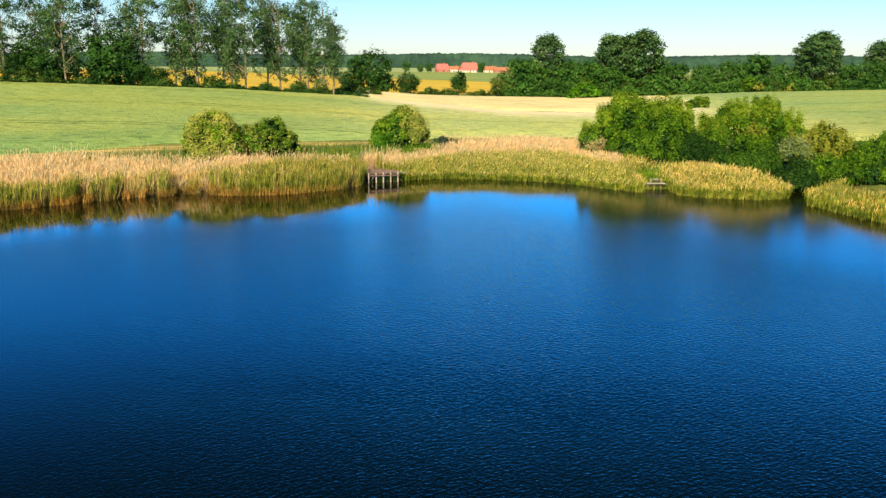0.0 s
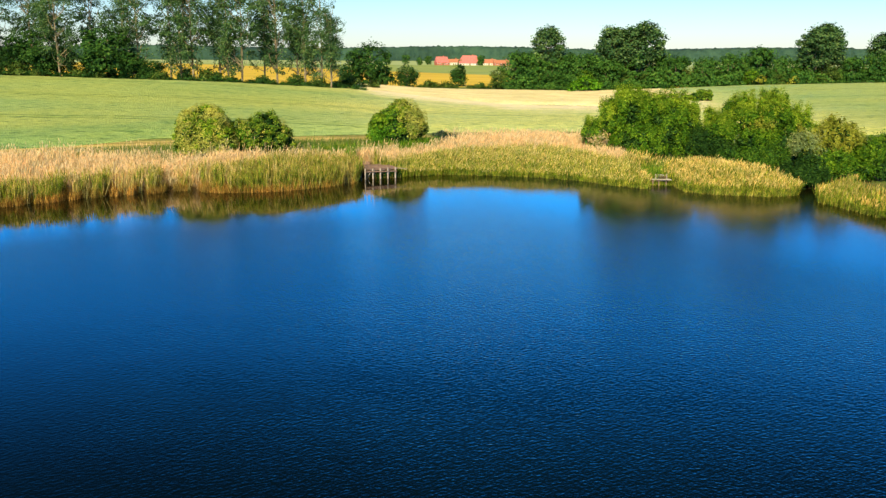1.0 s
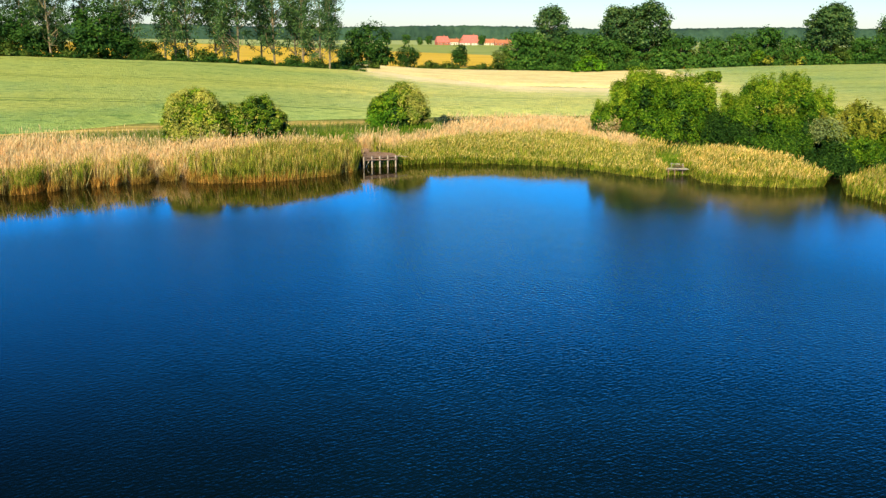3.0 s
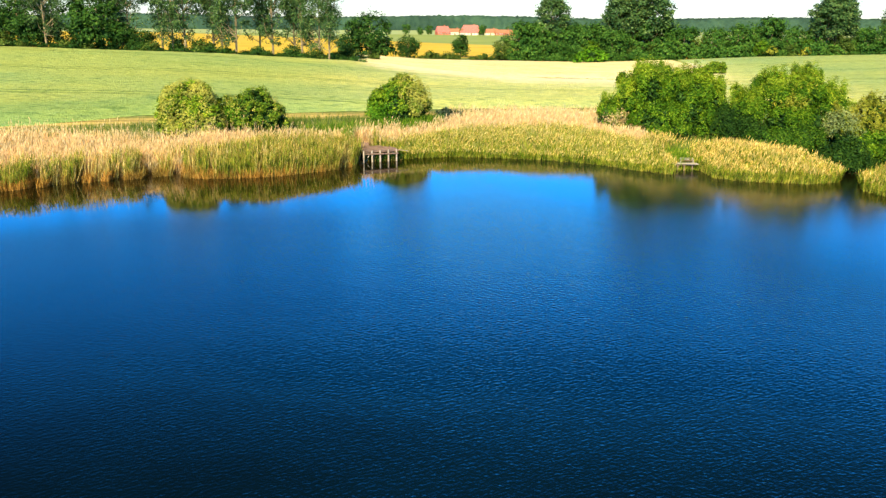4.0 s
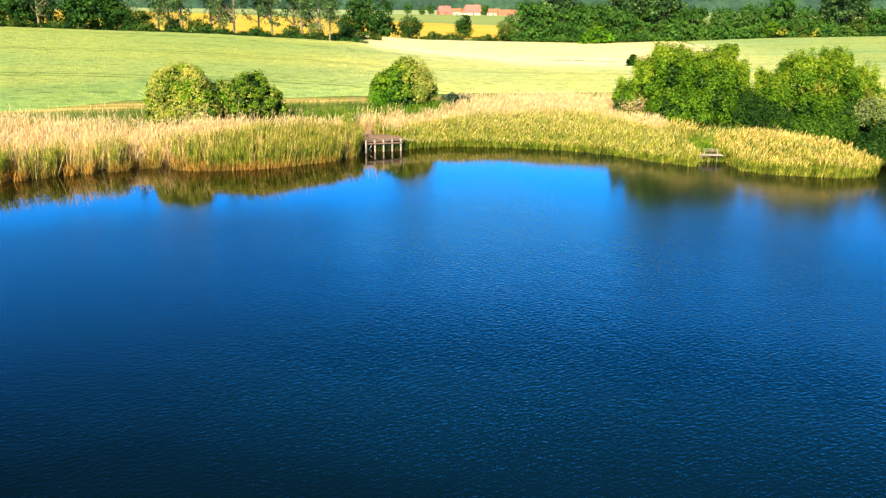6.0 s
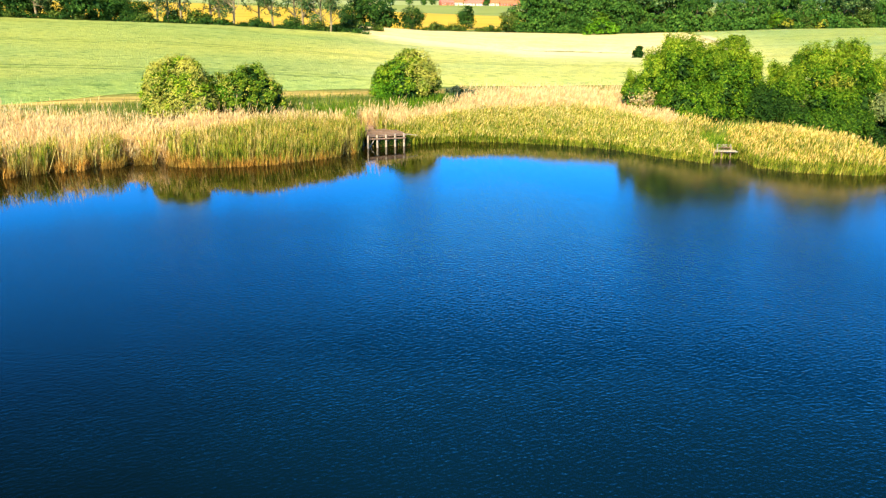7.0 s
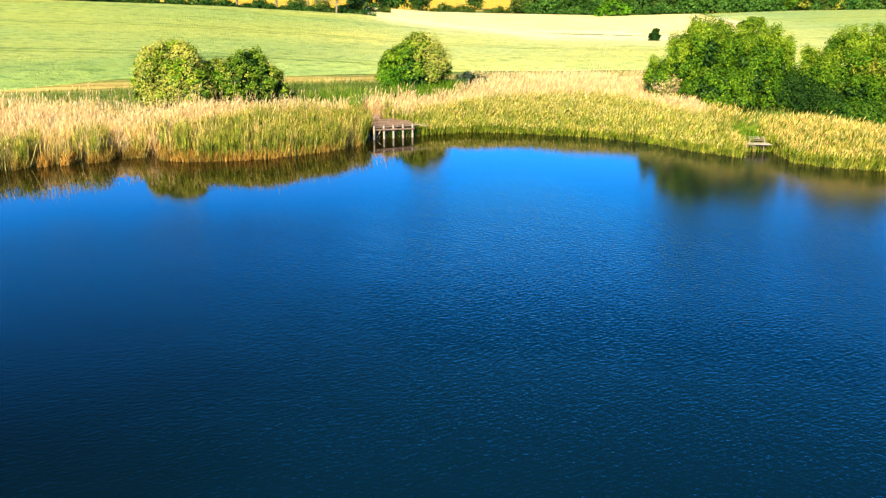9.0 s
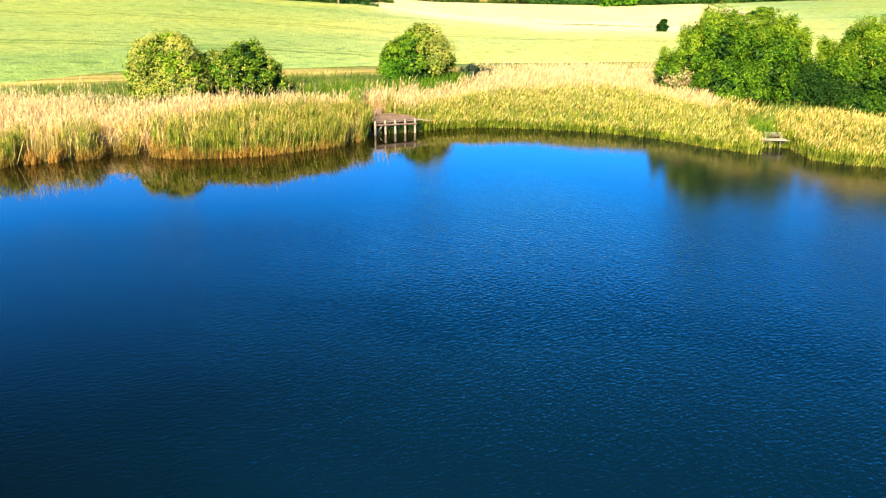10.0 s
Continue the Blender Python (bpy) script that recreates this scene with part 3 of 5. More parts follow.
crop("wheat_field", np.arange(-160, 180.1, 1.2), wheat_front, wheat_back, 130, 0.65, M_WHEAT, "pale green unripe wheat, streaked by the wind", "wheat field")
crop("dry_grass_strip", np.arange(-34, 66, 0.8), lambda x: np.maximum(wheat_back(x) + 0.3, np.interp(x, [-34, -28, -24, -20, -16], [280, 230, 196, 183, 175])),
     lambda x: np.interp(x, [-34, 40, 60, 66], [284, 284, 272, 262]), 60, 0.55,
     M_DRYGRASS, "bleached dry grass strip behind the wheat", "dry grass", 1.0, 0.9)


# ---- reeds ----
def reeds(name, rng, px, py, low, high, lean, mats, leaves, plume, label, category, width=0.022, bare=0.0, tangle=0.1, head=1.0, front=(0.6, 0.74)):
    """A stand of reeds: each a thin stalk with long blades and a feathered plume."""
    n = len(px)
    base = np.stack([px, py, np.maximum(height(px, py), -0.35) - 0.05], 1)
    tall = rng.uniform(low, high, n) * (1 + 0.08 * np.sin(px * 0.9 + 1.3 * np.sin(py * 0.7)) + 0.16 * (patchy(px, py, 0.55, 41) - 0.5))
    tall = tall * np.interp(lake_distance(px, py), [-0.5, 0.4, 3.2], [*front, 1.04])
    tip = base + np.stack([lean[0] * tall + rng.normal(size=n) * tangle * tall, lean[1] * tall + rng.normal(size=n) * tangle * tall, tall], 1)
    a = rng.uniform(0, np.pi, n)
    side = np.stack([np.cos(a), np.sin(a) * 0.6, np.zeros(n)], 1)
    w = width * rng.uniform(0.7, 1.3, (n, 1))
    stalk = np.stack([base - side * w * 0.5, base + side * w * 0.5, tip + side * w * 0.25, tip - side * w * 0.25], 1).reshape(-1, 3)
    quads, slots = [np.arange(4 * n).reshape(-1, 4)], [np.zeros(n, int)]
    verts, tris, tslots, at = [stalk], [], [], 4 * n
    for k in range(leaves):
        f = rng.uniform(0.12 + bare, 0.92, (n, 1))
        root = base + (tip - base) * f
        az = rng.uniform(0, 2 * np.pi, n)
        out = np.stack([np.cos(az) + lean[0] * 2.5, np.sin(az), np.zeros(n)], 1)
        reach = rng.uniform(0.12, 0.4, (n, 1))
        end = root + out * reach + np.array([0, 0, 1.0]) * rng.uniform(0.15, 0.6, (n, 1))
        cross = np.stack([-out[:, 1], out[:, 0], np.zeros(n)], 1) * rng.uniform(0.01, 0.026, (n, 1))
        verts.append(np.stack([root - cross, root + cross, end], 1).reshape(-1, 3))
        tris.append(at + np.arange(3 * n).reshape(-1, 3))
        tslots.append(np.ones(n, int))
        at += 3 * n
    has = rng.uniform(0, 1, n) < plume
    m = int(has.sum())
    if m:
        t0 = tip[has]
        bend = np.stack([lean[0] * 2 + rng.normal(size=m) * 0.25, rng.normal(size=m) * 0.2, np.ones(m)], 1)
        long = rng.uniform(0.16, 0.34, (m, 1)) * head
        s2 = side[has] * rng.uniform(0.014, 0.036, (m, 1)) * head
        t1 = t0 + bend * long
        mid = t0 + bend * long * 0.35
        verts.append(np.stack([t0 - bend * 0.06, mid + s2, t1, mid - s2], 1).reshape(-1, 3))
        quads.append(at + np.arange(4 * m).reshape(-1, 4))
        slots.append(np.full(m, 2))
    me = raw_mesh(name, np.concatenate(verts), np.concatenate(quads), np.concatenate(tris) if tris else None, np.concatenate(slots),
                  np.concatenate(tslots) if tslots else None, mats)
    return tagged(new(name, me), label, category, kind="stuff")


def green_back(x):
    return np.interp(x, [-60, -31, -26, -21.4, -17.4, -13.5, -9, -6, -3, 1.3, 6.8, 12, 14, 16], [43.5, 64.4, 68.7, 71.9, 73.0, 75.5, 78.4, 80.6, 83.2, 86.6, 88.2, 87.6, 84.4, 81.2])


def dry_back(x):
    return np.interp(x, [-60, -40, -33, -26, -15, -9, -4, -1.5, 1.7, 6, 13, 15], [57, 75, 78.3, 78.2, 79.4, 83.4, 86, 88.5, 92.5, 98, 99, 96])


def spit_back(x):
    return np.interp(x, [14, 15.5, 19, 22.6, 24.7, 26.5, 28.3], [83, 80.8, 77, 76.4, 74, 72, 70.7])


def scatter(rng, x0, x1, y0, y1, per_m2):
    n = int((x1 - x0) * (y1 - y0) * per_m2)
    return rng.uniform(x0, x1, n), rng.uniform(y0, y1, n)


def animal_runs(px, d):
    """True where no narrow run through the reeds meets the water."""
    return ~((np.min(np.abs(px[:, None] - np.array([-33.0, -29.2, -25.0, -22.8, -21.0])), axis=1) < 0.24) & (d < 1.7))


def fresh_patch(px, py):
    return ((px - 18.1) / 1.5) ** 2 + ((py - 75.9) / 1.2) ** 2


def clear_of_piers(px, py):
    pier = (px > -6.75) & (px < -2.9) & (py < 78.9 + 0.65 * (-2.9 - px))
    way = (px > -7.6) & (px < -5.85) & (py > 79) & (py < 81.0 + 0.8 * (-5.85 - px))
    jetty = (px > 17.3) & (px < 19.6) & (py < 74.75)
    return ~(pier | way | jetty)


def patchy(px, py, size, seed):
    """Uneven growth, 0 to 1."""
    s = np.zeros(px.shape)
    r = np.random.default_rng(seed)
    for k in range(6):
        a, b, c = r.uniform(-1, 1), r.uniform(-1, 1), r.uniform(0, 6.3)
        s += np.sin((a * px + b * py) / size * (1 + 0.5 * k) + c) / (1 + 0.3 * k)
    return 0.5 + 0.5 * np.tanh(s * 0.6)


rng = np.random.default_rng(5)
GREEN = (M_REED_STALK, M_REED_LEAF, M_REED_PLUME)
DRY = (M_DRY_STALK, M_DRY_STALK, M_DRY_PLUME)

# green fringe, left bank up to the pier
px, py = scatter(rng, -48, -5.5, 48, 82, 100)
d = lake_distance(px, py)
ok = (d > -0.35) & (py < green_back(px) + rng.normal(size=len(px)) * 0.6) & clear_of_piers(px, py)
gaps = ((patchy(px * 3.0, py * 0.5, 1.6, 3) > 0.3) | (d > 1.3)) & ((patchy(px * 2.0, py * 0.6, 0.9, 33) > 0.22) | (d > 2.6))
ok &= gaps & animal_runs(px, d)
reeds("green_reed_bed", rng, px[ok], py[ok], 1.5, 2.1, (0.04, 0.0), (M_REED_STALK, M_REED_LEAF, M_BROWN_PLUME), 5, 0.5, "green reeds with pale plumes along the water", "reeds", head=0.6, front=(0.8, 0.95))
# yellowed stalks standing through the green
px, py = scatter(rng, -48, -5.5, 48, 82, 34)
d = lake_distance(px, py)
ok = (d > -0.3) & (py < green_back(px) + 0.4) & clear_of_piers(px, py) & (patchy(px * 2.2, py, 2.0, 15) > 0.25) & animal_runs(px, d)
reeds("yellow_reed_stalks", rng, px[ok], py[ok], 1.3, 2.25, (0.07, -0.02), (M_BAY_PLUME, M_REED_STALK, M_BAY_PLUME), 3, 0.3, "yellowed reed stalks among the green ones", "reeds", width=0.03, tangle=0.16, head=0.65, front=(0.75, 0.92))
# last year's stalks at the foot of the left bank
px, py = scatter(rng, -48, -7, 48, 76, 190)
d = lake_distance(px, py)
ok = (d > -0.6) & (d < 0.6) & (patchy(px * 3.0, py * 0.5, 1.6, 3) > 0.2) & (rng.uniform(0, 1, len(px)) < np.interp(px, [-20, -8], [1.0, 0.3])) & animal_runs(px, d)
reeds("old_reed_stalks", rng, px[ok], py[ok], 0.5, 1.35, (0.02, -0.03), (M_OLD_STALK, M_OLD_STALK, M_OLD_STALK), 2, 0.0, "brown broken reed stalks at the waterline", "reeds")
# dry reeds behind
px, py = scatter(rng, -60, -4, 44, 90, 80)
d = lake_distance(px, py)
ok = (d > 0.6) & (py > green_back(px) - 0.6 + rng.normal(size=len(px)) * 0.7) & (py < dry_back(px) + rng.normal(size=len(px)) * 0.8 + 4.5 * (rng.uniform(0, 1, len(px)) < 0.03)) & clear_of_piers(px, py)
thin = 0.5 + 0.5 * (patchy(px, py, 4.0, 8) > 0.3)
ok &= rng.uniform(0, 1, len(px)) < thin
reeds("dry_reed_bed", rng, px[ok], py[ok], 1.0, 1.5, (0.05, 0.0), DRY, 3, 1.0, "bleached dry reeds with feathery plumes", "reeds", head=1.05)
sparse = ok & (rng.uniform(0, 1, len(px)) < 0.05)
reeds("tall_dry_reeds", rng, px[sparse] + 0.07, py[sparse], 1.5, 2.1, (0.07, 0.0), DRY, 3, 1.0, "single tall dry reeds above the bed", "reeds", head=1.0)
# the bay right of the pier
px, py = scatter(rng, -6, 16.5, 72, 91, 105)
d = lake_distance(px, py)
ok = (d > -0.35) & (py < np.where(px < 14, green_back(px), spit_back(px)) + rng.normal(size=len(px)) * 0.6) & clear_of_piers(px, py)
reeds("green_reed_bed", rng, px[ok], py[ok], 1.0, 1.4, (0.1, 0.0), (M_REED_STALK, M_REED_LEAF, M_BAY_PLUME), 5, 0.85, "yellow-green reeds with golden plumes round the bay", "reeds", tangle=0.13, head=0.8, front=(0.55, 0.7))
px, py = scatter(rng, -5, 17.5, 80, 110, 70)
ok = (py > green_back(px) - 0.5 + rng.normal(size=len(px)) * 0.6) & (py < dry_back(px) + rng.normal(size=len(px)) * 1.0)
ok |= (py > 86) & (py < 101) & (px > 0.6) & (rng.uniform(0, 1, len(px)) < 0.1)
reeds("dry_reed_bed", rng, px[ok], py[ok], 0.8, 1.35, (0.1, 0.0), DRY, 3, 0.9, "tawny dry reeds behind the bay", "reeds", head=1.1)
# the spit with the small jetty
px, py = scatter(rng, 16.5, 29.0, 66, 84, 115)
d = lake_distance(px, py)
ok = (d > -0.35) & (py < spit_back(px) + rng.normal(size=len(px)) * 0.5) & clear_of_piers(px, py) & (fresh_patch(px, py) > 0.9)
reeds("green_reed_bed", rng, px[ok], py[ok], 1.4, 1.9, (0.12, 0.0), (M_REED_STALK, M_REED_LEAF, M_SPIT_PLUME), 4, 0.9, "golden-topped reeds on the spit by the jetty", "reeds", tangle=0.17, head=0.88)
# fresh green reeds round the jetty's landward end
px, py = scatter(rng, 15.5, 21, 74.6, 79, 70)
ok = fresh_patch(px, py) < 1.2 - 0.5 * rng.uniform(0, 1, len(px))
ok &= clear_of_piers(px, py)
reeds("fresh_reed_patch", rng, px[ok], py[ok], 1.1, 1.5, (0.1, 0.0), (M_FRESH, M_FRESH, M_FRESH), 6, 0.0, "fresh green reeds behind the small jetty", "reeds")
# fresh green reeds beside the walkway to the pier
px, py = scatter(rng, -8.6, -6.9, 78.2, 83.0, 60)
ok = clear_of_piers(px, py) & (np.abs((px + 7.75) + (py - 79.6) * 0.1) < 0.4)
reeds("fresh_reed_patch", rng, px[ok], py[ok], 1.7, 2.2, (0.06, 0.0), (M_FRESH, M_FRESH, M_FRESH), 6, 0.0, "tall fresh green reeds beside the pier walkway", "reeds")
# low shoots under the pier, their colour darkened to paint its shade
px, py = scatter(rng, -6.4, -3.2, 77.9, 80.2, 130)
ok = np.abs((py - 78.9) - (px + 4.9) * 0.42) < 0.95
reeds("green_reed_bed", rng, px[ok], py[ok], 0.4, 0.8, (0.04, 0.0), (M_BROWN_PLUME, M_SHADE_LEAF, M_SHADE_LEAF), 4, 0.0, "reed shoots under the pier, coloured dark as its shade", "reeds")
px, py = scatter(rng, 17.2, 19.7, 74.2, 75.4, 60)
reeds("green_reed_bed", rng, px, py, 0.3, 0.55, (0.04, 0.0), (M_REED_STALK, M_REED_LEAF, M_REED_LEAF), 3, 0.0, "short reed shoots round the small jetty", "reeds")
# beyond the inlet
px, py = scatter(rng, 27.5, 46, 36, 74, 75)
d = lake_distance(px, py)
ok = (d > -0.3) & (d < 2.6) & (py < 70.0)
reeds("green_reed_bed", rng, px[ok], py[ok], 1.05, 1.45, (0.1, 0.0), GREEN, 4, 0.45, "green reeds beside the narrow inlet", "reeds")

# rough grass between reeds and wheat
px, py = scatter(rng, -60, 32, 70, 118, 10)
d = lake_distance(px, py)
back = np.where(px < 15, dry_back(px), 84.0)
ok = (py > back - 1.0) & (py < wheat_front(px) - 7.5 + patchy(px, py, 3.0, 2) * 2.0) & (d > 3)
reeds("bank_grass", rng, px[ok], py[ok], 0.25, 0.6, (0.08, 0.0), (M_GRASS, M_GRASS, M_GRASS), 3, 0.0, "rough green grass between the reeds and wheat", "grass", 0.03)
# tall green nettles in the damp hollow
px, py = scatter(rng, -25, 0, 84, 100, 30)
ok = (patchy(px, py, 5.0, 21) > 0.62) & (py > dry_back(px) - 3.5) & (py < dry_back(px) + 6) & (py < wheat_front(px) - 7)
reeds("nettle_patch", rng, px[ok], py[ok], 0.7, 1.2, (0.05, 0.0), (M_ELDER_DARK, M_WILLOW, M_WILLOW), 5, 0.0, "dark green nettles behind the dry reeds", "weeds", 0.03)


# ---- bushes and trees ----
def grown(blobs, by, slim=1.0):
    return [tuple(c * (by if k != 2 else 1 + (by - 1) * 0.5) * (slim if k in (0, 3) else 1.0) for k, c in enumerate(b)) for b in blobs]


def bush(name, rng, x, y, blobs, count, length, width, mat, label, category, group="", extra=(), spread=0.3, floor=0.1, stem=0.09, sprays=0, share=0.3, holes=0, lumps=16, gap=1.0):
    z = height1(x, y)
    ob = thing(name, pose(x, y, z - 0.03), label, category, group)
    part("stem", joined_tubes("stem", limbs_to(rng, blobs, (0, 0, -0.1), stem), M_BARK), None, ob)
    part("crown", crown("crown", rng, lumpy(rng, blobs, lumps, share) + (shoots(rng, blobs, sprays, 0.45, 0.85) if sprays else []), count, length, width, mat, 22, spread * 0.42, 0.78, floor, holes, gap, 1.5 if name == "willow_bush" else 0.7), None, ob)
    # inner leaves in a dark colour that paints shade into the gaps
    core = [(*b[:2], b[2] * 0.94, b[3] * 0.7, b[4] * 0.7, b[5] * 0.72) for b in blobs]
    part("inner_foliage", crown("inner_foliage", rng, core, count // 6, length * 1.7, width * 2.0, M_SHADE_LEAF, 16, spread * 0.6, 0.55, floor), None, ob, "inner leaves coloured dark to stand for shade")
    for pname, eblobs, ecount, elen, ewid, emat, elabel in extra:
        part(pname, crown(pname, rng, eblobs if pname == "sunlit_shoots" else lumpy(rng, eblobs, 18, 0.42), ecount, elen, ewid, emat, 4 if pname == "blossom" else 12, 0.07 if pname == "blossom" else 0.16 if pname == "sunlit_shoots" else spread, 0.82 if pname == "blossom" else 0.5, floor), None, ob, elabel)
    return ob


rb = np.random.default_rng(21)
elder_a = grown([(-1.2, 0, 2.5, 1.9, 1.9, 2.2), (0.9, 0.2, 2.3, 1.9, 1.8, 2.0), (0.0, 0.3, 3.5, 1.9, 1.6, 1.5), (-1.7, -0.3, 1.3, 1.3, 1.3, 1.3), (1.9, -0.2, 1.3, 1.2, 1.3, 1.3), (0.3, -0.6, 1.4, 1.6, 1.4, 1.4)], 1.09, 0.84)
bush("elder_bush", rb, -21.5, 83.5, elder_a, 60000, 0.095, 0.06, M_ELDER, "rounded elder bush covered in cream blossom", "bush", "elders behind the reeds",
     [("blossom", elder_a, 58000, 0.046, 0.044, M_BLOSSOM, "flat cream flower heads")], holes=60)
elder_b = grown([(-1.3, 0.2, 1.7, 1.7, 1.5, 1.6), (0.6, 0, 2.3, 1.7, 1.6, 1.9), (1.7, 0, 1.5, 1.4, 1.3, 1.4), (0.2, -0.5, 1.3, 1.8, 1.3, 1.2), (-2.4, 0.2, 1.2, 1.2, 1.2, 1.2)], 1.18)
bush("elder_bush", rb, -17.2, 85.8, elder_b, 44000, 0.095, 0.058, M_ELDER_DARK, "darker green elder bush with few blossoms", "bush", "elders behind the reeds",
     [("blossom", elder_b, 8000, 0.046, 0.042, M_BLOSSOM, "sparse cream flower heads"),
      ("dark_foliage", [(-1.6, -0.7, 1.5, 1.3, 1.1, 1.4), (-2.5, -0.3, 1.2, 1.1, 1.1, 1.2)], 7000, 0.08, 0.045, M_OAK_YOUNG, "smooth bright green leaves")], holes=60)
elder_c = grown([(-1.4, 0, 2.0, 2.0, 1.9, 1.9), (0.6, 0.1, 2.9, 2.2, 2.0, 2.2), (1.8, 0, 2.0, 1.5, 1.6, 1.9), (0.2, -0.5, 1.4, 2.3, 1.6, 1.4), (-0.5, -0.2, 2.6, 1.9, 1.7, 1.9), (-2.4, 0.2, 1.2, 1.2, 1.2, 1.2)], 1.06, 0.85)
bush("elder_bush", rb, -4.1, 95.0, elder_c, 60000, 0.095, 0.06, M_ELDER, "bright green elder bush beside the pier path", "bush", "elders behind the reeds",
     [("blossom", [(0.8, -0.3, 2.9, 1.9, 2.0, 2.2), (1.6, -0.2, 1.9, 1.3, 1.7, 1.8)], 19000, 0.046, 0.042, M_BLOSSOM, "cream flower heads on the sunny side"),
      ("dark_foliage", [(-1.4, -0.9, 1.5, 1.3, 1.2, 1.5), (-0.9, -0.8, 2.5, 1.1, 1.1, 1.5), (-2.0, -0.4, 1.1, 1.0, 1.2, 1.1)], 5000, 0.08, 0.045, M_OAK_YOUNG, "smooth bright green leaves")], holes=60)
# added clump whose blue-grey stands for the elder's shadow on the grass
bush("shade_clump", rb, 0.5, 95.6, [(0, 0, 0.75, 1.2, 0.9, 0.95), (1.3, 0.1, 0.55, 1.0, 0.7, 0.7), (2.3, 0, 0.3, 0.7, 0.5, 0.45)], 7000, 0.1, 0.05, M_SHADE_CLUMP, "low added clump coloured blue-grey as the elder's shadow", "bush", floor=0.05, stem=0.03)

# willows on the spit
wil_1 = [(-4.6, 0, 2.2, 1.4, 1.6, 1.7), (-2.9, 0.2, 3.3, 1.6, 1.9, 2.3), (-1.4, 0.3, 4.7, 1.7, 2.0, 2.1), (0.8, 0.1, 4.1, 1.8, 2.1, 2.0), (2.8, 0.3, 4.2, 1.7, 2.0, 2.1), (4.4, 0.1, 3.1, 1.3, 1.8, 2.0),
         (-1.0, -1.6, 2.0, 2.2, 1.7, 1.7), (2.0, -1.6, 2.1, 2.2, 1.7, 1.8), (-3.6, -0.6, 1.0, 1.7, 1.3, 1.1), (0.4, -2.0, 0.8, 2.6, 1.3, 0.9), (4.0, -1.2, 1.0, 1.8, 1.5, 1.2)]
wil_1 = [(*b[:5], b[5] * 0.9) for b in wil_1]
sunlit_1 = shoots(rb, wil_1[:6], 70, 0.6, 1.25)
bush("willow_bush", rb, 20.0, 87.5, wil_1, 100000, 0.11, 0.042, M_WILLOW, "broad green willow thicket behind the spit", "willow", "willows by the inlet",
     [("dead_foliage", [(-4.3, -0.8, 1.5, 1.0, 0.9, 1.0)], 2000, 0.12, 0.04, M_DRY_STALK, "reddish withered leaves"), ("sunlit_shoots", sunlit_1, 30000, 0.1, 0.034, M_WILLOW_TIP, "shoots coloured pale to stand for sunlit tops")], 0.3, 0.1, 0.14, 30, 0.33, 26, 16, 1.15)
wil_2 = [(-1.5, 0.3, 3.9, 1.7, 1.9, 2.0), (1.7, 0.2, 4.2, 1.7, 1.9, 2.1), (3.9, 0, 3.0, 1.5, 1.8, 1.9), (5.2, -0.2, 1.8, 1.2, 1.5, 1.4), (-3.3, 0.2, 2.6, 1.5, 1.8, 1.7),
         (-0.5, -1.5, 1.8, 2.2, 1.7, 1.6), (2.4, -1.5, 1.8, 2.2, 1.7, 1.6), (0.4, -2.1, 0.8, 2.6, 1.3, 0.9), (4.0, -1.4, 0.9, 2.0, 1.5, 1.1)]
wil_2 = [(*b[:5], b[5] * 0.9) for b in wil_2]
sunlit_2 = shoots(rb, wil_2[:5], 80, 0.65, 1.4)
# dark_foliage puts the shade at the thicket's foot into the leaf colour
bush("willow_bush", rb, 30.3, 86.0, wil_2, 90000, 0.11, 0.042, M_WILLOW, "tall ragged willow with some yellowing branches", "willow", "willows by the inlet",
     [("yellow_foliage", [(0.3, -1.2, 3.0, 1.5, 1.2, 1.4), (1.6, 0.1, 5.0, 0.9, 0.9, 1.0)], 3000, 0.14, 0.045, M_WILLOW_YELLOW, "yellowing willow leaves"), ("dark_foliage", [(-4.9, -0.2, 1.5, 1.8, 1.3, 1.6), (-5.6, 0.4, 1.3, 1.5, 1.2, 1.5), (-3.4, -1.6, 0.9, 1.5, 1.0, 1.0)], 11000, 0.1, 0.04, M_SHADE_LEAF, "leaves coloured dark as the shade beside the thicket"), ("sunlit_shoots", sunlit_2, 34000, 0.1, 0.034, M_WILLOW_TIP, "shoots coloured pale to stand for sunlit tops")], 0.3, 0.1, 0.14, 34, 0.33, 24, 16, 1.15)
wil_3 = [(-1.6, 0, 2.0, 1.5, 1.4, 1.8), (0.6, 0.2, 3.0, 1.8, 1.6, 1.9), (1.8, -0.2, 2.0, 1.5, 1.4, 1.7)]
bush("willow_bush", rb, 35.2, 80.5, wil_3, 13000, 0.14, 0.045, M_WILLOW_YELLOW, "thin yellow-leaved willow showing pale bare limbs", "willow", "willows by the inlet",
     [("grey_foliage", [(-2.2, -0.3, 2.1, 1.2, 1.1, 1.6)], 3600, 0.13, 0.04, M_WILLOW_GREY, "silver-grey willow leaves"),
      ("green_foliage", [(0.5, -0.9, 0.9, 2.2, 1.0, 0.9), (2.2, -0.5, 0.9, 1.6, 1.2, 1.0)], 6500, 0.14, 0.045, M_WILLOW, "fresh green leaves")], 0.3, 0.05, 0.1, 10)
wil_4 = [(-1.2, 0, 1.8, 2.0, 1.8, 1.8), (1.2, 0.2, 2.3, 2.2, 2.0, 2.2), (3.4, 0, 2.0, 2.0, 1.8, 2.0), (0.5, -1.2, 1.2, 2.6, 1.4, 1.3)]
bush("willow_bush", rb, 40.5, 78.5, wil_4, 34000, 0.12, 0.036, M_WILLOW, "low dark green willow bush at the inlet", "willow", "willows by the inlet", (), 0.34, 0.1, 0.1)
